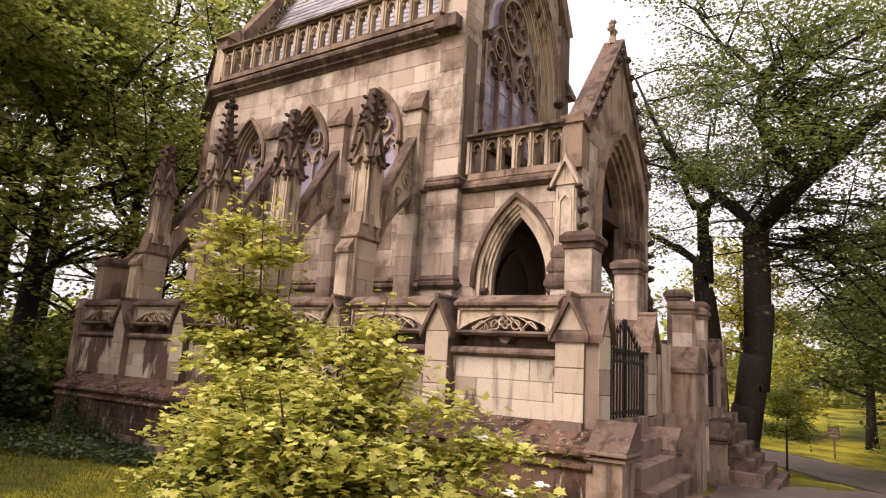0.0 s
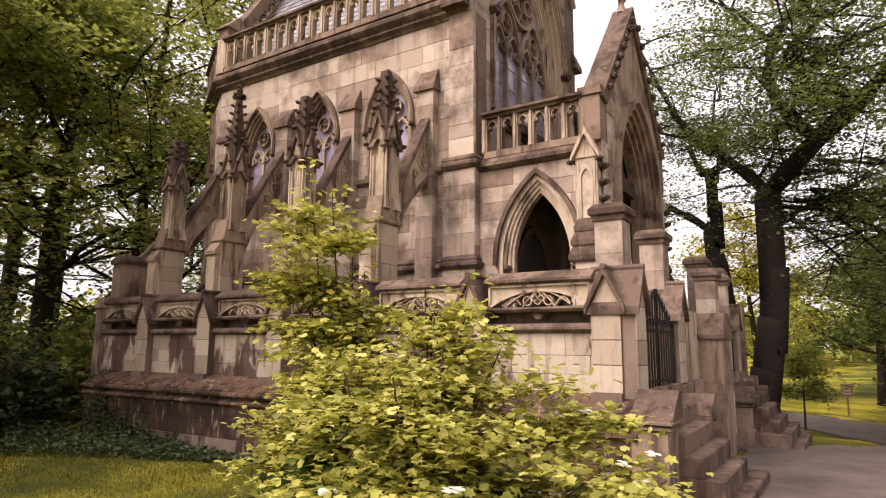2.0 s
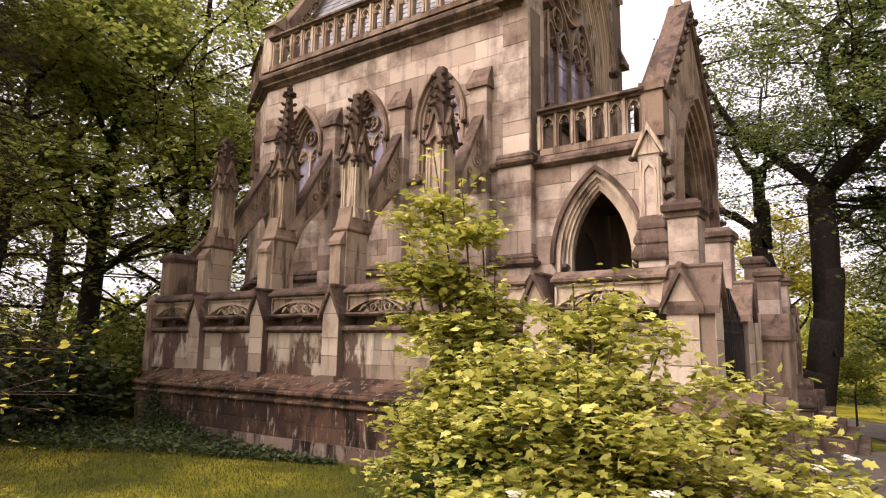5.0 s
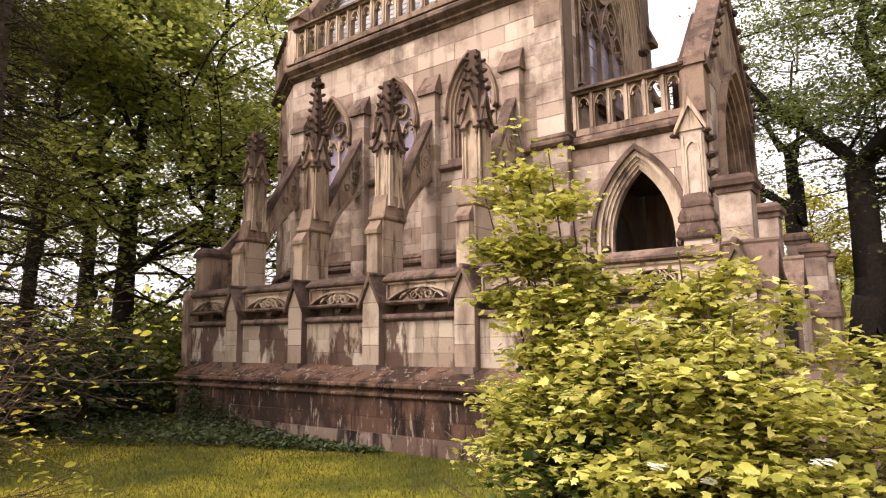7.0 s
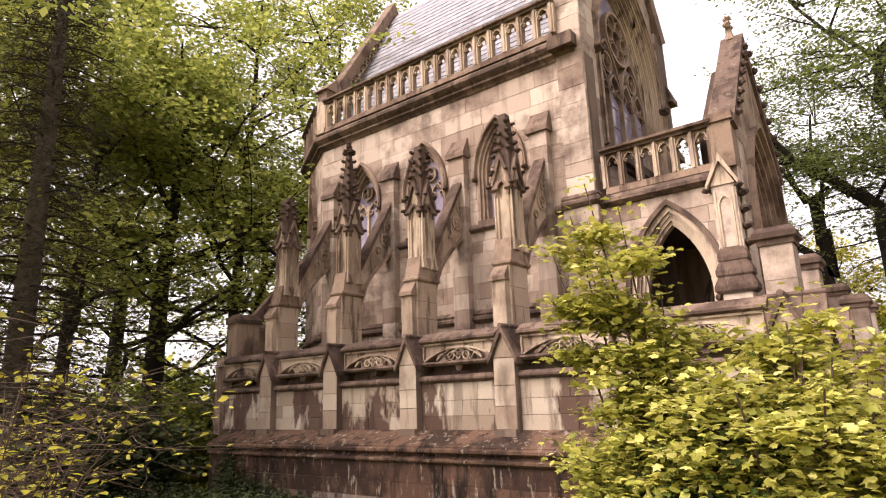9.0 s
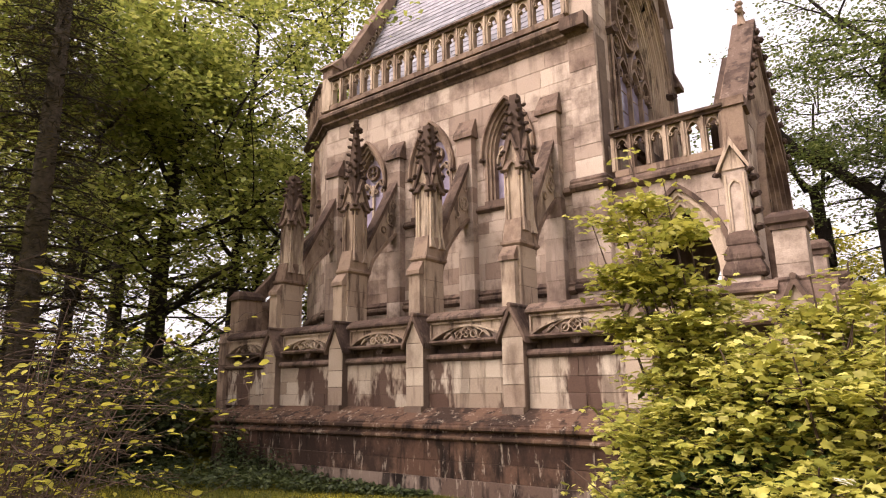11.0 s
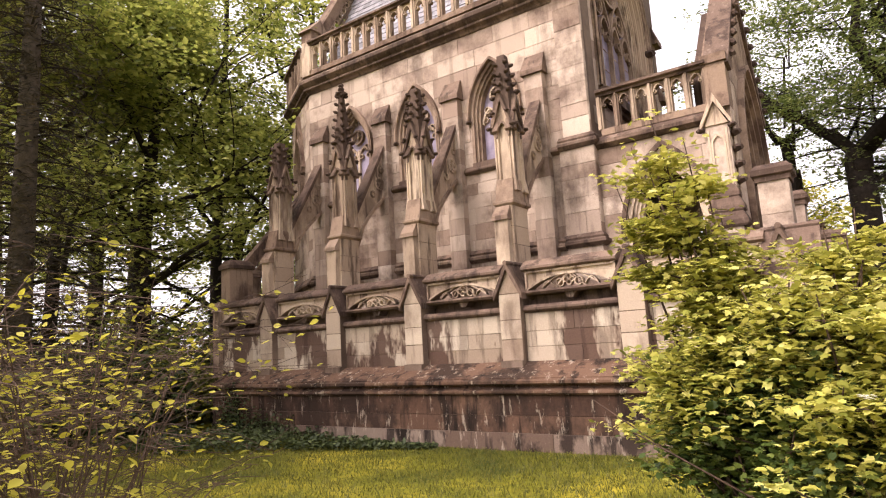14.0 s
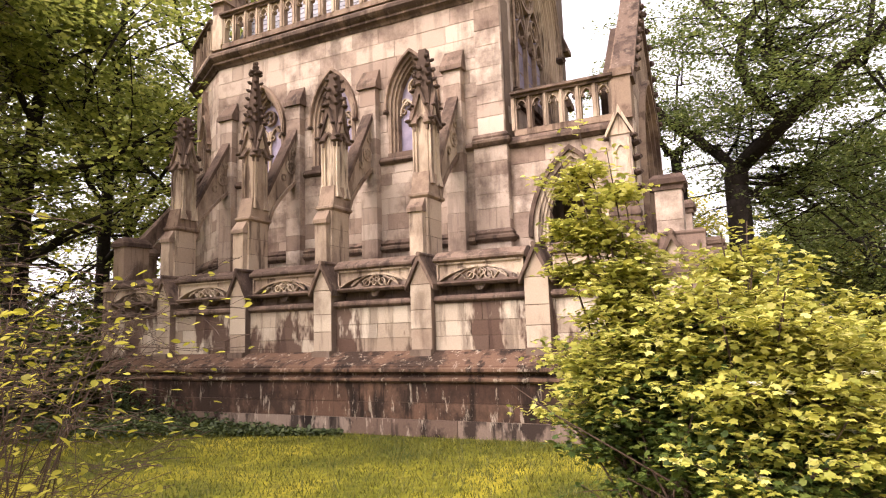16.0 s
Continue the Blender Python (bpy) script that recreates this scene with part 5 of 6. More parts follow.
def branch(g, rnd, p, d, length, r, level, tips, droop=0.0, spread=0.7, kids=(3, 5), minlev=0, n=5):
    """A crooked limb and its side shoots; the twig points go to tips."""
    p, d = Vector(p), Vector(d).normalized()
    pts, rad = [tuple(p)], [r]
    steps = 5 if level > 1 else 4
    for q in range(steps):
        d = (d + Vector((rnd.gauss(0, 0.16), rnd.gauss(0, 0.16), rnd.gauss(0, 0.10) - droop))).normalized()
        p = p + d * (length / steps)
        pts.append(tuple(p))
        rad.append(max(0.0014 if r < 0.006 else 0.0035, r * (1 - 0.72 * (q + 1) / steps)))
        if level <= 1:
            tips.append(tuple(p))
        elif q >= 1:
            tips.append(tuple(p)) if level == 2 else None
    g.tube(pts, rad, n if level > 0 else 4)
    if level > 0:
        for k in range(rnd.randint(*kids)):
            q = rnd.randint(1, steps)
            a = rnd.uniform(0, 2 * math.pi)
            side_ = Vector((math.cos(a), math.sin(a), rnd.uniform(-0.25, 0.45)))
            nd = (d * (1 - spread) + side_ * spread).normalized()
            branch(g, rnd, pts[q], nd, length * rnd.uniform(0.45, 0.72), rad[q] * 0.6, level - 1, tips, droop, spread, kids, n=n)


def crown(tips, rng, per, spread, flat=0.5):
    t = np.array(tips)
    c = np.repeat(t, per, axis=0)
    return c + rng.normal(0, 1, c.shape) * np.array([spread, spread, spread * flat])


def tree(name, label, base, trunk, limbs, seed, mat_bark, mat_leaf, per, leaf, spread=0.5, level=2, droop=0.0, kids=(3, 5), tilt=0.6, shape=DIAMOND, flat=0.5, group=""):
    """trunk: points with radii; limbs: (start, way, length, radius)."""
    rnd, rng = random.Random(seed), np.random.default_rng(seed)
    t = thing(name, label, "tree", group)
    t.location = base
    g = Geo()
    g.tube([p for p, r in trunk], [r for p, r in trunk], 12)
    tips = []
    bark = part("trunk", g, mat_bark, t, smooth=True)
    for s, d, ln, r in limbs:
        g = Geo()
        branch(g, rnd, s, d, ln, r, level, tips, droop, kids=kids, n=6)
        part("limb", g, mat_bark, t, smooth=True)
    part("crown", leaf_mesh("crown", crown(tips, rng, per, spread, flat), leaf, rng, tilt, shape, mat_leaf), mat_leaf, t)
    return t


def generic_tree(name, label, base, height, seed, mat_leaf, per=14, leaf=0.16, first=0.25, reach=0.42, trunk_r=None, lean=(0, 0), limbs_n=11, mat_bark=None, spread=0.5, group="", kids=(3, 5)):
    rnd = random.Random(seed)
    r0 = trunk_r or height * 0.022
    k = 7
    pts = []
    x = y = 0.0
    for q in range(k + 1):
        x += lean[0] / k + rnd.gauss(0, 0.05)
        y += lean[1] / k + rnd.gauss(0, 0.05)
        pts.append(((x, y, height * 0.9 * q / k - 0.15), r0 * (1.25 if q == 0 else 1 - 0.85 * q / k)))
    limbs = []
    for q in range(limbs_n):
        t = first + (0.97 - first) * (q + rnd.random()) / limbs_n
        i = min(k - 1, int(t * k))
        a = Vector(pts[i][0]).lerp(Vector(pts[i + 1][0]), t * k - i)
        ang = q * 2.4 + rnd.uniform(-0.4, 0.4)
        limbs.append((tuple(a), (math.cos(ang), math.sin(ang), rnd.uniform(0.1, 0.7)), height * reach * (1.15 - 0.7 * t) * rnd.uniform(0.8, 1.15), r0 * 0.42 * (1.1 - 0.6 * t)))
    return tree(name, label, base, pts, limbs, seed, mat_bark or BARKGREY, mat_leaf, per, leaf, spread, group=group, kids=kids)


# great dark-limbed tree beside the road
TB = Vector((0.82, 9.2, 0))


def limb_tube(g, pts, r0, r1):
    pts = [Vector(p) for p in pts]
    fine = []
    for i in range(len(pts) - 1):
        p0, p1, p2, p3 = pts[max(i - 1, 0)], pts[i], pts[i + 1], pts[min(i + 2, len(pts) - 1)]
        for q in range(4):
            t = q / 4
            fine.append(0.5 * (2 * p1 + (p2 - p0) * t + (2 * p0 - 5 * p1 + 4 * p2 - p3) * t * t + (3 * p1 - 3 * p2 + p0 - p3) * t ** 3))
    fine.append(pts[-1])
    k = len(fine) - 1
    g.tube([tuple(p) for p in fine], [r0 + (r1 - r0) * q / k for q in range(k + 1)], 9)
    return fine


def great_tree():
    rnd, rng = random.Random(5), np.random.default_rng(5)
    t = thing("road_tree", "tall tree with dark crooked limbs and pale green leaves", "tree")
    t.location = TB
    g = Geo()
    limb_tube(g, [(-0.45, -0.08, -1.0), (-0.36, -0.08, 0.1), (-0.30, -0.08, 0.8), (-0.12, -0.06, 1.84), (0.03, -0.04, 2.95), (0.0, -0.05, 3.95), (-0.02, -0.05, 4.75), (0.03, -0.1, 5.0)], 0.35, 0.25)
    g.tube([(-0.45, -0.08, -1.0), (-0.42, -0.08, -0.5), (-0.36, -0.08, 0.2)], [0.62, 0.44, 0.32], 10)
    part("trunk", g, BARK, t, smooth=True)
    right = [(-0.02, -0.05, 4.78), (0.42, -0.4, 5.22), (1.04, -1.35, 5.57), (1.59, -1.59, 6.0), (1.96, -1.86, 6.18), (2.4, -2.01, 6.6), (3.3, -2.3, 7.3)]
    upper = [(1.04, -1.35, 5.57), (0.67, -1.39, 6.12), (0.35, -1.42, 6.64), (0.29, -1.42, 7.15), (0.41, -1.41, 7.77), (0.74, -1.38, 8.29), (1.22, -1.33, 8.65), (2.13, -1.24, 9.22)]
    elbow = [(1.78, -1.67, 6.13), (1.34, -1.72, 6.5), (0.77, -1.78, 6.93), (0.9, -1.76, 7.58), (1.3, -1.72, 7.94), (2.17, -1.64, 8.32)]
    left = [(-0.05, -0.05, 4.82), (-0.38, 0.02, 5.42), (-0.86, 0.07, 5.91), (-1.37, 0.12, 6.41), (-1.94, 0.06, 7.16), (-2.35, 0.02, 8.12), (-2.7, -0.02, 9.1)]
    lines = [
        (right, 0.22, 0.10), (upper, 0.13, 0.05), (elbow, 0.12, 0.04), (left, 0.15, 0.03),
        ([(0.8, -1.77, 6.98), (1.27, -1.73, 7.18), (1.85, -1.67, 7.42), (2.58, -1.59, 7.63)], 0.06, 0.03),
        ([(-1.1, 0.04, 6.16), (-1.66, -0.01, 6.52), (-2.37, 0.12, 6.79), (-2.96, 0.16, 6.96)], 0.06, 0.02),
        ([(-0.31, -0.08, 5.31), (0.07, 0.36, 5.74), (0.26, 0.68, 6.5), (0.12, 0.87, 7.14)], 0.05, 0.02),
        ([(0.11, -0.03, 4.07), (0.43, 0.0, 4.3), (0.83, 0.24, 4.6), (1.41, 0.7, 4.79), (2.14, 1.18, 4.59)], 0.06, 0.02),
        ([(0.15, -0.03, 5.1), (0.63, 0.32, 5.33), (1.22, 0.88, 5.47), (1.98, 1.36, 5.42)], 0.05, 0.02),
        ([(0.41, -1.41, 7.77), (-0.2, -1.2, 8.7), (-0.9, -1.0, 9.8), (-1.2, -0.8, 10.8)], 0.06, 0.02),
        ([(2.4, -2.0, 6.6), (3.0, -1.4, 8.4), (3.2, -1.2, 10.2)], 0.07, 0.03),
    ]
    # long low boughs that hang over the lawn
    low = [
        ([(0.83, 0.24, 4.6), (1.7, 1.0, 4.9), (2.4, 1.0, 4.3), (3.2, 1.0, 3.2)], 0.05, 0.02),
        ([(0.1, 0.1, 4.3), (0.9, 0.8, 4.6), (2.0, 1.6, 4.2), (3.0, 2.2, 3.2), (3.6, 2.6, 2.3)], 0.06, 0.02),
        ([(0.9, 0.8, 4.6), (1.5, 0.6, 4.1), (2.2, 0.5, 3.2), (2.6, 0.4, 2.5)], 0.04, 0.015),
        ([(2.4, -1.5, 6.6), (3.2, -0.4, 6.0), (3.9, 0.4, 5.0), (4.3, 0.8, 3.6)], 0.05, 0.02),
        ([(0.0, 0.1, 4.3), (0.5, 1.5, 4.4), (1.2, 3.0, 3.8), (1.8, 4.0, 2.8)], 0.06, 0.02),
        ([(1.2, 0.9, 5.4), (2.4, 1.6, 5.6), (3.8, 2.2, 5.0), (4.8, 2.6, 4.0)], 0.05, 0.02),
    ]
    tips, shade_tips = [], []
    tw = Geo()
    for group, bag, chance in ((lines, tips, 0.7), (low, shade_tips, 0.95)):
        for pts, a, b in group:
            lg = Geo()
            f = limb_tube(lg, pts, a, b)
            part("limb", lg, BARK, t, smooth=True)
            for q in range(4, len(f), 1):
                if rnd.random() < chance:
                    ang = rnd.uniform(0, 2 * math.pi)
                    branch(tw, rnd, f[q], (math.cos(ang), math.sin(ang), rnd.uniform(-0.1, 0.5) if bag is tips else rnd.uniform(-0.4, 0.25)), rnd.uniform(1.1, 2.3), 0.028, 1, bag, 0.02 if bag is tips else 0.05, kids=(3, 5), n=5)
    part("branchwork", tw, BARK, t)["kind"] = "stuff"
    part("crown", leaf_mesh("crown", crown(tips, rng, 19, 0.24, 0.3), 0.088, rng, 0.55, DIAMOND, LEAF_RIGHT), LEAF_RIGHT, t)
    part("crown", leaf_mesh("crown", crown(shade_tips, rng, 12, 0.26, 0.35), 0.09, rng, 0.6, DIAMOND, LEAF_RIGHT), LEAF_RIGHT, t, "dark hanging lower foliage")


great_tree()


def slim_tree():
    rnd, rng = random.Random(9), np.random.default_rng(9)
    t = thing("slim_tree", "slim dark crooked tree behind the mausoleum", "tree")
    t.location = (-0.7, 11.4, 0)
    g = Geo()
    limb_tube(g, [(0.36, 0.1, -0.9), (0.28, 0.1, 1.2), (0.2, 0.1, 2.29), (0.09, 0.08, 3.61), (-0.09, 0.05, 4.52), (0.08, 0.08, 5.13), (0.01, 0.07, 5.76), (-0.04, 0.06, 6.15)], 0.27, 0.13)
    part("trunk", g, BARK, t, smooth=True)
    tips = []
    tw = Geo()
    for pts, a, b in (([(-0.09, 0.05, 4.44), (-0.55, -0.02, 4.96), (-1.12, -0.12, 5.32), (-1.49, -0.19, 5.49), (-2.3, -0.29, 5.95)], 0.12, 0.04),
                      ([(-0.03, 0.07, 6.05), (-0.29, 0.02, 6.41), (-0.5, -0.02, 6.83), (-0.62, -0.04, 7.57), (-0.88, -0.08, 8.44)], 0.08, 0.02),
                      ([(-0.04, 0.06, 6.08), (0.27, 0.12, 6.38), (0.73, 0.2, 6.59), (1.21, 0.28, 7.12)], 0.06, 0.02),
                      ([(0.0, 0.07, 6.04), (0.28, 0.12, 7.02), (0.2, 0.11, 8.17), (0.44, 0.15, 9.31)], 0.06, 0.02)):
        lg = Geo()
        ff = limb_tube(lg, pts, a, b)
        part("limb", lg, BARK, t, smooth=True)
        for q in range(7, len(ff)):
            ang = rnd.uniform(0, 2 * math.pi)
            branch(tw, rnd, ff[q], (math.cos(ang), math.sin(ang), 0.3), rnd.uniform(0.9, 1.7), 0.022, 1, tips, 0.0, kids=(2, 4), n=5)
    part("branchwork", tw, BARK, t)["kind"] = "stuff"
    part("crown", leaf_mesh("crown", crown(tips, rng, 10, 0.25, 0.5), 0.09, rng, 0.6, DIAMOND, LEAF_RIGHT), LEAF_RIGHT, t)


slim_tree()

# woods behind and to the left
WOOD = "trees of the surrounding woods"
for k, (x, y, h, mat, first, rr) in enumerate((
        (-14.6, 1.3, 12.5, LEAF_TREE, 0.30, 0.30), (-15.5, 4.2, 18, LEAF_TREE, 0.22, 0.22), (-13.8, 6.6, 16.5, LEAF_TREE, 0.2, 0.24),
        (-18.5, 2.2, 19, LEAF_TREE, 0.15, 0.25), (-13.6, -1.2, 11.5, LEAF_TREE, 0.3, 0.18), (-19.5, 8, 14, LEAF_TREE, 0.1, 0.25), (-17.5, -0.8, 18, LEAF_TREE, 0.12, 0.2), (-16.5, 10.5, 14, LEAF_TREE, 0.12, 0.24), (-22, 5, 15, LEAF_TREE, 0.1, 0.25), (-16.0, -3.4, 14.5, LEAF_TREE, 0.25, 0.22))):
    generic_tree("woodland_tree", "tall broadleaf woodland tree with grey-brown trunk and green crown", (x, y, ground_z(x, y)), h, 100 + k, mat, 15, 0.155, first, 0.36, rr, (0.6 if k == 0 else 0.1, 0.2), 13, BARK, 0.24, WOOD)
for k, (x, y, h, mat) in enumerate(((-7, 16, 11.0, LEAF_TREE), (-1.5, 26, 8.5, LEAF_YELLOW), (6.6, 18, 13, LEAF_SHADE), (11, 14.5, 13, LEAF_SHADE), (10.5, 27, 12, LEAF_TREE), (5.0, 40, 9, LEAF_TREE), (4.4, 16.8, 8.5, LEAF_SHADE), (3.2, 24, 9, LEAF_SHADE))):
    generic_tree("woodland_tree", "tall broadleaf tree at the edge of the lawn", (x, y, ground_z(x, y)), h, 200 + k, mat, 15, 0.19, 0.12, 0.36, None, (0, 0), 11, BARK, 0.45, WOOD)

# Tree added mostly out of view, to darken the lawn's left corner.
generic_tree("woodland_tree", "added broadleaf tree, mostly out of view, shading the lawn's corner", (-9.6, -7.6, -0.1), 11.5, 190, LEAF_TREE, 15, 0.12, 0.3, 0.36, 0.28, (0, 0), 13, BARK, 0.24, WOOD)

# far wood, one mass of leaves on the skyline
rng = np.random.default_rng(77)


def far_wood():
    pos = []
    for k in range(150):
        a = radians(rng.uniform(-52, 96))
        r = rng.uniform(48, 85)
        cx, cy = -r * math.sin(a), r * math.cos(a)
        h = rng.uniform(3.5, 7)
        n = 130
        d = rng.normal(0, 1, (n, 3))
        d /= np.linalg.norm(d, axis=1, keepdims=True)
        d *= rng.uniform(0.6, 1.0, (n, 1)) * np.array([h * 0.42, h * 0.42, h * 0.5])
        pos.append(d + np.array([cx, cy, ground_z(cx, cy) + h * 0.5]))
    me = leaf_mesh("far_woods", np.concatenate(pos), 0.95, rng, 0.9, DIAMOND, LEAF_TREE)
    tagged(new("far_woods", me), "distant hazy green belt of woodland beyond the lawn", "woods", kind="stuff")


far_wood()


# conifers with hanging boughs
def conifer(name, label, base, height, seed, reach, mat, needles, per=5, low=0.08):
    rnd, rngc = random.Random(seed), np.random.default_rng(seed)
    t = thing(name, label, "tree")
    t.location = base
    g = Geo()
    g.tube([(0, 0, -0.2), (0.05, 0, height * 0.5), (0, 0.05, height)], [height * 0.018, height * 0.012, 0.02], 10)
    part("trunk", g, BARKGREY, t, smooth=True)
    bg = Geo()
    tips = []
    k = int(height * 13)
    for q in range(k):
        z = height * (low + (0.98 - low) * q / k)
        a = q * 2.4 + rnd.uniform(-0.3, 0.3)
        ln = reach * (1 - 0.85 * q / k) * rnd.uniform(0.7, 1.15)
        d = Vector((math.cos(a), math.sin(a), 0.18))
        p = Vector((0, 0, z))
        pts = [tuple(p)]
        for s in range(6):
            d = (d + Vector((rnd.gauss(0, 0.08), rnd.gauss(0, 0.08), -0.13))).normalized()
            p = p + d * ln / 6
            pts.append(tuple(p))
            for e in range(3):
                tips.append(tuple(p + Vector((rnd.gauss(0, 0.16), rnd.gauss(0, 0.16), -abs(rnd.gauss(0, 0.16))))))
        bg.tube(pts, [0.022 * (1 - 0.13 * s) for s in range(7)], 4)
    part("boughwork", bg, BARK, t)
    part("needles", leaf_mesh("needles", crown(tips, rngc, per, 0.13, 0.9), needles, rngc, 1.1, NEEDLE, mat), mat, t)


conifer("spruce", "dark spruce with drooping brown-green boughs at the lawn's edge", (-9.4, -3.3, -0.1), 11.5, 31, 1.9, LEAF_DARK, 0.13, 9)
conifer("larch", "young larch with hanging yellow-green boughs on the lawn", (5.2, 21.5, ground_z(5.2, 21.5)), 6.5, 33, 2.4, LEAF_YELLOW, 0.22, 9)
conifer("spruce", "dark spruce behind the shrubs", (-12.3, -4.4, -0.2), 11, 37, 2.2, LEAF_DARK, 0.15, 9)

# sapling on the grass island
generic_tree("sapling", "slender sapling with small green leaves on the grass verge", (1.15, 12.3, ground_z(1.15, 12.3)), 2.6, 301, LEAF_TREE, 5, 0.09, 0.4, 0.35, 0.035, (0, 0), 9, BARK, 0.14)

# small notice on a post
g = Geo()
sx, sy = 1.95, 19.5
sz = ground_z(sx, sy)
sign = thing("notice_sign", "small brown notice board on a post in the lawn", "sign")
part("post", Geo().box(sx - 0.03, sx + 0.03, sy - 0.03, sy + 0.03, sz - 0.1, sz + 1.0), SIGNMAT, sign)
part("board", Geo().box(sx - 0.17, sx + 0.17, sy - 0.05, sy - 0.025, sz + 0.62, sz + 1.05), SIGNMAT, sign)
for q in range(3):
    part("writing_bar", Geo().box(sx - 0.11, sx + 0.11, sy - 0.056, sy - 0.05, sz + 0.72 + 0.1 * q, sz + 0.75 + 0.1 * q), SHAFT, sign)


# the bright shrub in front of the mausoleum
def shrub():
    rnd, rngs = random.Random(42), np.random.default_rng(42)
    t = thing("flowering_shrub", "leafy yellow-green viburnum shrub with cream flower heads on the lawn", "shrub")
    base = Vector((0.50, -4.25, -0.06))
    t.location = base
    g = Geo()
    tips, hi = [], []

    def shoot(end, r, bend=0.25, kids=9, ln=0.42, start=None):
        p0 = Vector(start or (rnd.uniform(-0.22, 0.22), rnd.uniform(-0.22, 0.22), 0))
        p3 = Vector(end)
        mid = p0.lerp(p3, 0.5) + Vector((0, 0, bend))
        pts = [p0.lerp(mid, s).lerp(mid.lerp(p3, s), s) for s in [q / 7 for q in range(8)]]
        g.tube([tuple(p) for p in pts], [r * (1 - 0.75 * q / 7) for q in range(8)], 5)
        for k in range(kids):
            s = rnd.uniform(0.45, 1.0)
            p = pts[int(s * 7)]
            a = rnd.uniform(0, 6.283)
            d = Vector((math.cos(a), math.sin(a), rnd.uniform(0.0, 0.7)))
            branch(g, rnd, p, d, ln * rnd.uniform(0.6, 1.2), r * 0.4, 1, tips, 0.0, kids=(1, 3), n=4)
        tips.append(tuple(p3))

    for k in range(56):
        a, e = rnd.uniform(0, 6.283), rnd.uniform(0.1, 1.0)
        rr = math.sqrt(e)
        zz = 1.55 * (1 - 0.55 * e) + rnd.uniform(-0.12, 0.16)
        u = 0.72 * rr * math.cos(a)
        shoot((-0.04 + u, 0.10 - 0.5 * u + 0.42 * rr * math.sin(a), zz), 0.012, 0.22, 8, 0.30)
    # the tall sprays at one side
    for end, k, ln in (((-0.54, 0.10, 2.22), 7, 0.17), ((-0.40, 0.12, 2.08), 6, 0.17), ((-0.68, 0.22, 2.12), 6, 0.16), ((-0.78, 0.2, 1.95), 6, 0.15), ((-0.34, 0.2, 1.88), 6, 0.15), ((-0.55, 0.05, 1.90), 5, 0.18), ((-0.3, 0.25, 1.70), 5, 0.18), ((-0.48, 0.2, 1.68), 5, 0.18)):
        shoot((end[0] - 0.03, end[1], end[2] + 0.15), 0.011, 0.10, k + 4, ln, (rnd.uniform(-0.3, -0.1), rnd.uniform(0.0, 0.2), 0.1))
    for end, k, ln in (((0.08, 0.15, 1.74), 10, 0.18), ((0.16, 0.1, 1.66), 10, 0.22), ((0.3, -0.05, 1.52), 10, 0.22), ((0.3, -0.35, 1.42), 9, 0.2), ((0.05, -0.3, 1.42), 9, 0.22), ((0.0, 0.4, 1.66), 9, 0.22), ((0.4, 0.2, 1.5), 10, 0.22), ((-0.25, 0.0, 1.5), 10, 0.22), ((0.2, 0.3, 1.8), 6, 0.14)):
        shoot(end, 0.012, 0.15, k, ln)
    # arching side sprays
    for end, k, ln in (((0.67, 0.22, 1.28), 10, 0.22), ((0.85, 0.18, 1.14), 10, 0.2), ((1.02, 0.14, 1.10), 10, 0.17), ((0.9, 0.35, 1.0), 9, 0.2), ((-0.78, 0.1, 1.22), 8, 0.18), ((-0.95, 0.55, 1.2), 8, 0.2), ((-0.9, 0.6, 0.8), 8, 0.22), ((0.1, -0.45, 1.1), 9, 0.22)):
        shoot(end, 0.010, 0.28, k, ln)
    part("stemwork", g, TWIG, t)
    # bare crossing twigs low down
    b = Geo()
    for k in range(70):
        a, r = rnd.uniform(0, 6.283), rnd.uniform(0.1, 0.75)
        p = Vector((r * math.cos(a) * 0.6, r * math.sin(a) * 0.5, rnd.uniform(0, 0.25)))
        q = p + Vector((rnd.gauss(0, 0.35), rnd.gauss(0, 0.25), rnd.uniform(0.35, 0.9)))
        b.tube([tuple(p), tuple(p.lerp(q, 0.5) + Vector((rnd.gauss(0, 0.06), rnd.gauss(0, 0.06), 0.02))), tuple(q)], [0.006, 0.005, 0.003], 4)
    part("dead_brushwood", b, TWIG, t)
    pos = crown(tips, rngs, 10, 0.05, 0.4)
    # the skirt is thin, with gaps between the stems
    low = np.clip(0.1 + 0.95 * pos[:, 2], 0.1, 1.0)
    pos = pos[(pos[:, 2] > 0.05) & (rngs.random(len(pos)) < low)]
    # yellow leaves outside and on top, green within: light and shade put into leaf colour
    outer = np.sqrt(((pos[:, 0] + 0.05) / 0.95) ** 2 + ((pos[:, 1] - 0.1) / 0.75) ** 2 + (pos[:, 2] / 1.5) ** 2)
    # young marks the leaves that take the lit colour
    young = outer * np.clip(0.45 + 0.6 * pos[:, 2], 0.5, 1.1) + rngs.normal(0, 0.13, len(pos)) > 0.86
    part("lit_leaf_spray", leaf_mesh("leaves", pos[young], 0.038, rngs, 0.45, LOBED, LEAF_BUSH_LIT), LEAF_BUSH_LIT, t, "outer yellow-green leaves in a lit colour")
    part("shaded_leaf_mass", leaf_mesh("leaves", pos[~young], 0.038, rngs, 0.55, LOBED, LEAF_BUSH_SHADED), LEAF_BUSH_SHADED, t, "inner and lower green leaves in a shaded colour")
    f = Geo()
    tops = [p for p in tips if p[2] > 0.5 and -0.9 < p[0] < 1.05 and (p[0] ** 2 + p[1] ** 2) > 0.2]
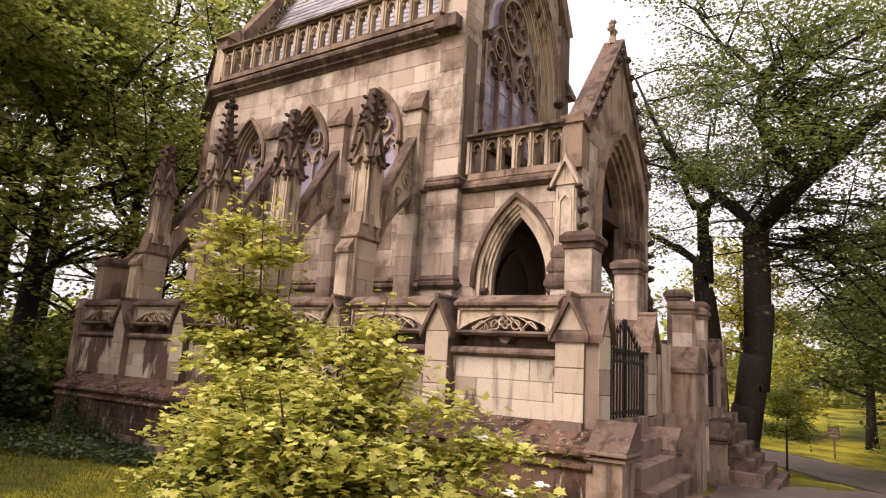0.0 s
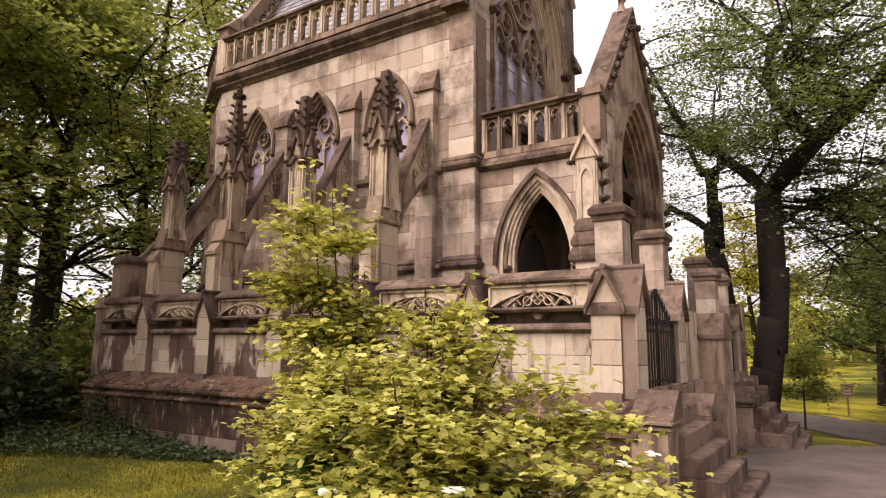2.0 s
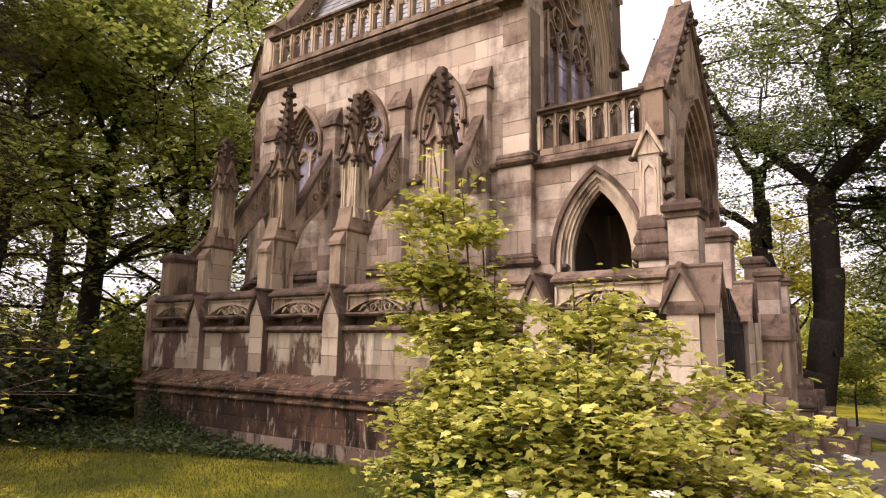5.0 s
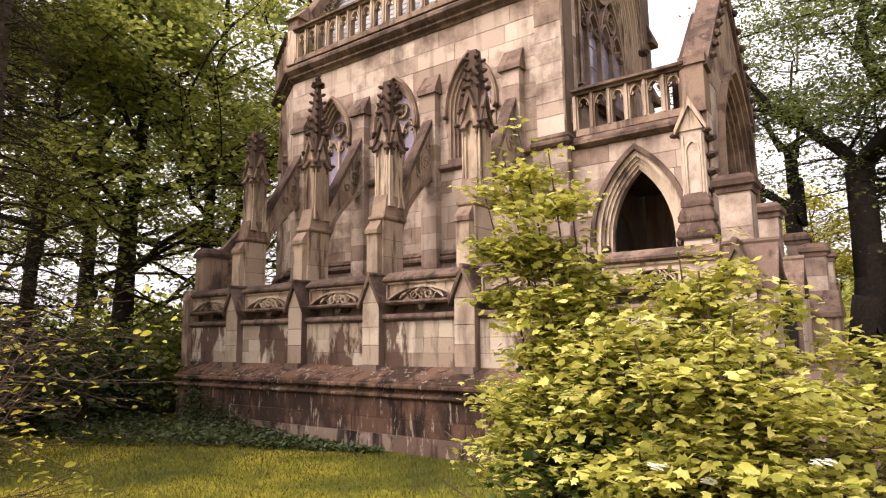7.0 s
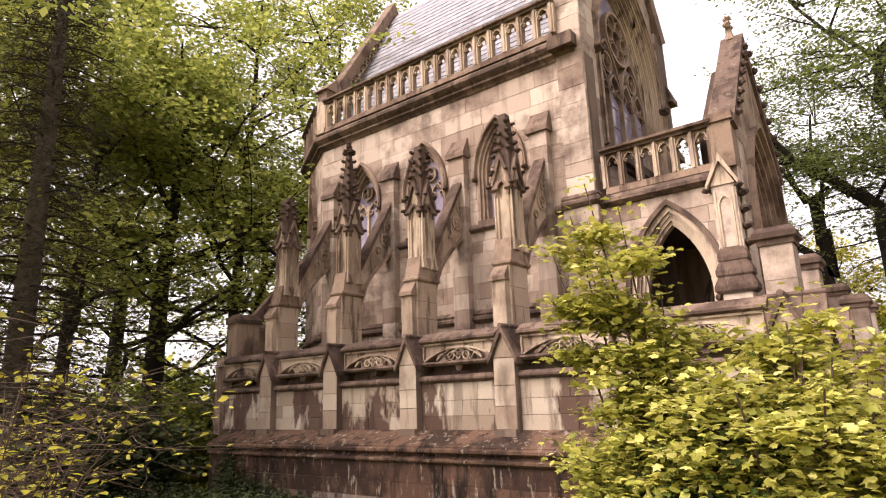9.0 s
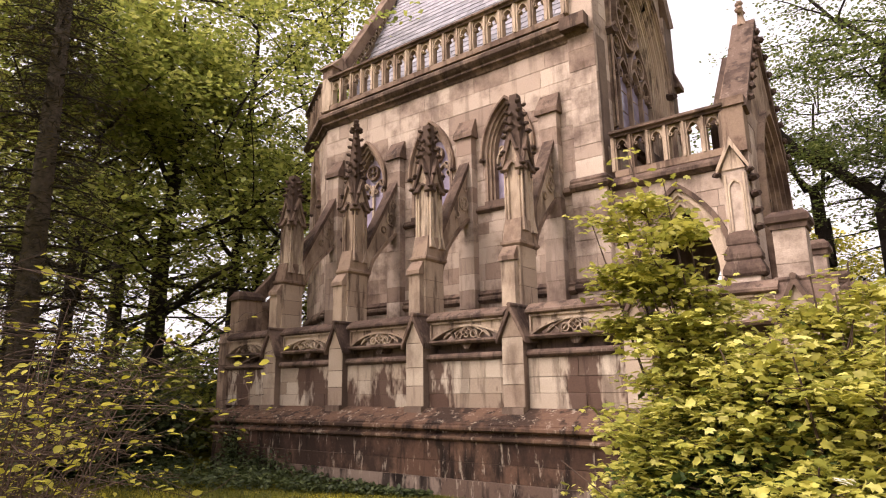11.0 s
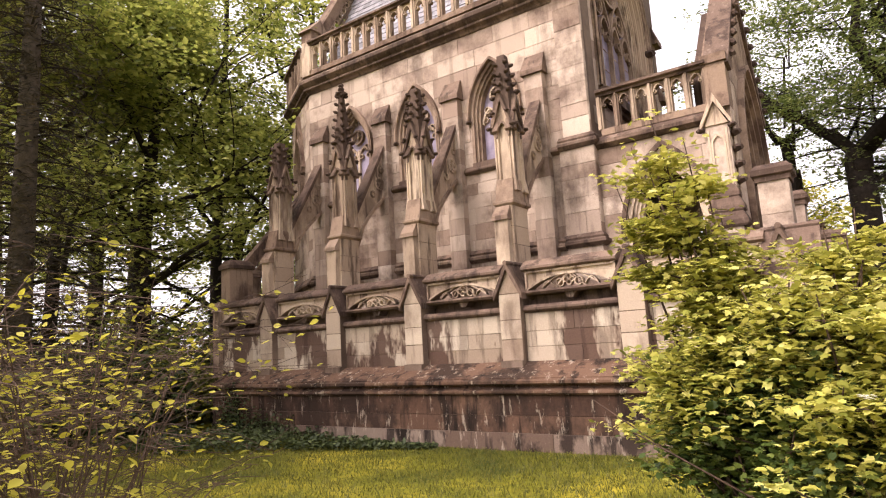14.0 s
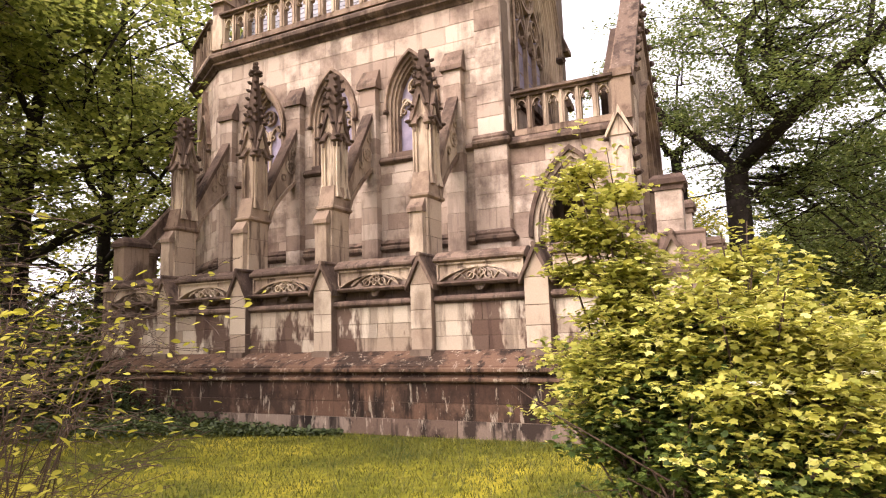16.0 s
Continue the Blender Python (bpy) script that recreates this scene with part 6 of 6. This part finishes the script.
    for k in range(80):
        c = Vector(rnd.choice(tops)) + Vector((0, 0, 0.04))
        h = Geo()
        w = rnd.uniform(0.014, 0.028)
        for q in range(16):
            a, r = rnd.uniform(0, 6.283), w * math.sqrt(rnd.random())
            p = c + Vector((r * math.cos(a), r * math.sin(a), rnd.uniform(0, 0.012)))
            s = 0.011
            i = len(h.v)
            h.v += [tuple(p + Vector((s * math.cos(e), s * math.sin(e), 0.004 * (e % 2)))) for e in (0, 1.26, 2.51, 3.77, 5.03)]
            h.f.append((i, i + 1, i + 2, i + 3, i + 4))
        part("flower_head", h, PETAL, t, "flat cream-white flower head")


shrub()


def twiggy_shrub():
    rnd, rngs = random.Random(17), np.random.default_rng(17)
    t = thing("twiggy_shrub", "sparse shrub with bare brown twigs and pale yellow leaves", "shrub")
    t.location = (-2.4, -5.75, -0.06)
    g = Geo()
    tips = []
    for k in range(46):
        a = rnd.uniform(0, 6.283)
        e = Vector((0.95 * math.cos(a) * rnd.uniform(0.4, 1), 0.9 * math.sin(a) * rnd.uniform(0.4, 1), rnd.uniform(0.45, 1.9)))
        p0 = Vector((rnd.gauss(0, 0.12), rnd.gauss(0, 0.12), 0))
        mid = p0.lerp(e, 0.55) + Vector((0, 0, 0.45))
        pts = [p0.lerp(mid, s).lerp(mid.lerp(e, s), s) for s in [q / 7 for q in range(8)]]
        g.tube([tuple(p) for p in pts], [0.0055 * (1 - 0.75 * q / 7) for q in range(8)], 4)
        for q in range(5):
            p = pts[rnd.randint(3, 7)]
            b = rnd.uniform(0, 6.283)
            branch(g, rnd, p, (math.cos(b), math.sin(b), rnd.uniform(-0.4, 0.5)), rnd.uniform(0.25, 0.55), 0.0024, 1, tips, 0.03, kids=(2, 3), n=4)
    part("branchwork", g, TWIG, t)
    tt = [p for p in tips if rnd.random() < 0.33]
    part("leaves", leaf_mesh("leaves", crown(tt, rngs, 1, 0.03, 1.0), 0.048, rngs, 0.6, OVAL, LEAF_YELLOW), LEAF_YELLOW, t)
    return t


tw1 = twiggy_shrub()
tw2 = copy_thing(tw1, pose(-3.5, -5.5, -0.06, 0, 0, 130))
tw3 = copy_thing(tw1, pose(-2.2, -6.75, -0.06, 0, 0, 70))


# dark undergrowth at the wood's edge
def undergrowth(x, y, r, h, seed, mat, leaf=0.15, n=3800):
    rngs = np.random.default_rng(seed)
    t = thing("undergrowth_bush", "dense dark green bush at the edge of the wood", "bush", "bushes of the wood's edge")
    t.location = (x, y, ground_z(x, y))
    rnd = random.Random(seed)
    g = Geo()
    tips = []
    for k in range(16):
        a = rnd.uniform(0, 6.283)
        branch(g, rnd, (rnd.gauss(0, 0.1), rnd.gauss(0, 0.1), 0), (math.cos(a) * r, math.sin(a) * r, h * rnd.uniform(0.5, 1.1)), math.hypot(r, h) * rnd.uniform(0.5, 0.9), 0.02, 2, tips, 0.03, kids=(2, 4), n=4)
    part("stemwork", g, BARK, t)
    part("leaves", leaf_mesh("leaves", crown(tips, rngs, max(2, n // len(tips)), 0.16, 0.8), leaf, rngs, 0.7, OVAL, mat), mat, t)


for k, (x, y, r, h, mat) in enumerate(((-11.2, -0.6, 1.0, 1.4, LEAF_IVY), (-12.4, 0.6, 1.2, 2.0, LEAF_TREE), (-12.2, -2.2, 1.2, 1.8, LEAF_IVY), (-13.5, 2.2, 1.3, 2.4, LEAF_TREE), (-14.2, -1.0, 1.4, 2.4, LEAF_IVY), (-8.2, -4.6, 0.9, 1.1, LEAF_IVY), (-10.3, -1.8, 0.8, 0.9, LEAF_IVY), (-16, 2.0, 1.5, 3.0, LEAF_TREE), (-15.2, 5.6, 1.6, 2.8, LEAF_IVY), (-17.5, 4.2, 1.8, 3.4, LEAF_IVY), (-13.2, 8.5, 1.6, 2.8, LEAF_IVY), (-18.5, 0.4, 1.8, 3.4, LEAF_IVY), (-16.2, -2.4, 1.7, 3.0, LEAF_IVY), (-12.4, 3.8, 1.1, 1.9, LEAF_IVY))):
    undergrowth(x, y, r, h, 400 + k, mat)


# ivy on the plinth's end and at its foot
def ivy():
    rngs = np.random.default_rng(12)
    pts = []
    for cx, w, h, n in ((-8.5, 0.42, 0.85, 900), (-7.8, 0.5, 0.42, 420), (-7.2, 0.4, 0.26, 200), (-6.6, 0.35, 0.2, 130)):
        x = rngs.normal(cx, w * 0.45, n)
        z = np.abs(rngs.normal(0, h * 0.45, n))
        pts.append(np.stack([x, np.full(n, -0.335) + rngs.normal(0, 0.015, n), np.minimum(z, 1.0) - 0.05], 1))
    me = leaf_mesh("ivy", np.concatenate(pts), 0.055, rngs, 1.25, OVAL, LEAF_IVY)
    tagged(new("ivy", me), "dark green ivy climbing the damp plinth", "ivy", kind="stuff")
    n = 5200
    x = rngs.uniform(-10.5, -4.2, n)
    lim = 1.9 * np.clip((-4.0 - x) / 4.0, 0.08, 1.0)
    y = -0.38 - lim * rngs.random(n) ** 0.8
    z = np.array([ground_z(a, b) for a, b in zip(x, y)]) + rngs.uniform(0.02, 0.2, n) * np.clip((-4.0 - x) / 3, 0.3, 1)
    me = leaf_mesh("ground_cover", np.stack([x, y, z], 1), 0.07, rngs, 0.7, OVAL, LEAF_IVY)
    tagged(new("ground_cover", me), "low dark leafy ground cover along the plinth", "ground cover", kind="stuff")


ivy()


def grass():
    rngs = np.random.default_rng(3)
    n = 95000
    x = rngs.uniform(-9.5, 3.4, n)
    y = -0.36 - 6.0 * rngs.random(n) ** 1.25
    keep = np.array([not inside(a, b, ROADEDGE) for a, b in zip(x, y)])
    x, y = x[keep], y[keep]
    n = len(x)
    z = np.array([ground_z(a, b) for a, b in zip(x, y)]) - 0.004
    a = rngs.uniform(0, 6.283, n)
    h = rngs.uniform(0.02, 0.062, n)
    w = 0.0045
    dx, dy = np.cos(a), np.sin(a)
    lean = rngs.normal(0, 0.45, (n, 2)) * h[:, None]
    v = np.empty((n, 3, 3))
    v[:, 0] = np.stack([x - w * dx, y - w * dy, z], 1)
    v[:, 1] = np.stack([x + w * dx, y + w * dy, z], 1)
    v[:, 2] = np.stack([x + lean[:, 0], y + lean[:, 1], z + h], 1)
    me = bpy.data.meshes.new("grass")
    me.vertices.add(3 * n)
    me.vertices.foreach_set("co", v.reshape(-1))
    me.loops.add(3 * n)
    me.loops.foreach_set("vertex_index", np.arange(3 * n, dtype=np.int32))
    me.polygons.add(n)
    me.polygons.foreach_set("loop_start", np.arange(0, 3 * n, 3, dtype=np.int32))
    me.update(calc_edges=True)
    me.materials.append(GRASS)
    tagged(new("grass", me), "short bright yellow-green lawn grass", "grass", kind="stuff")


grass()
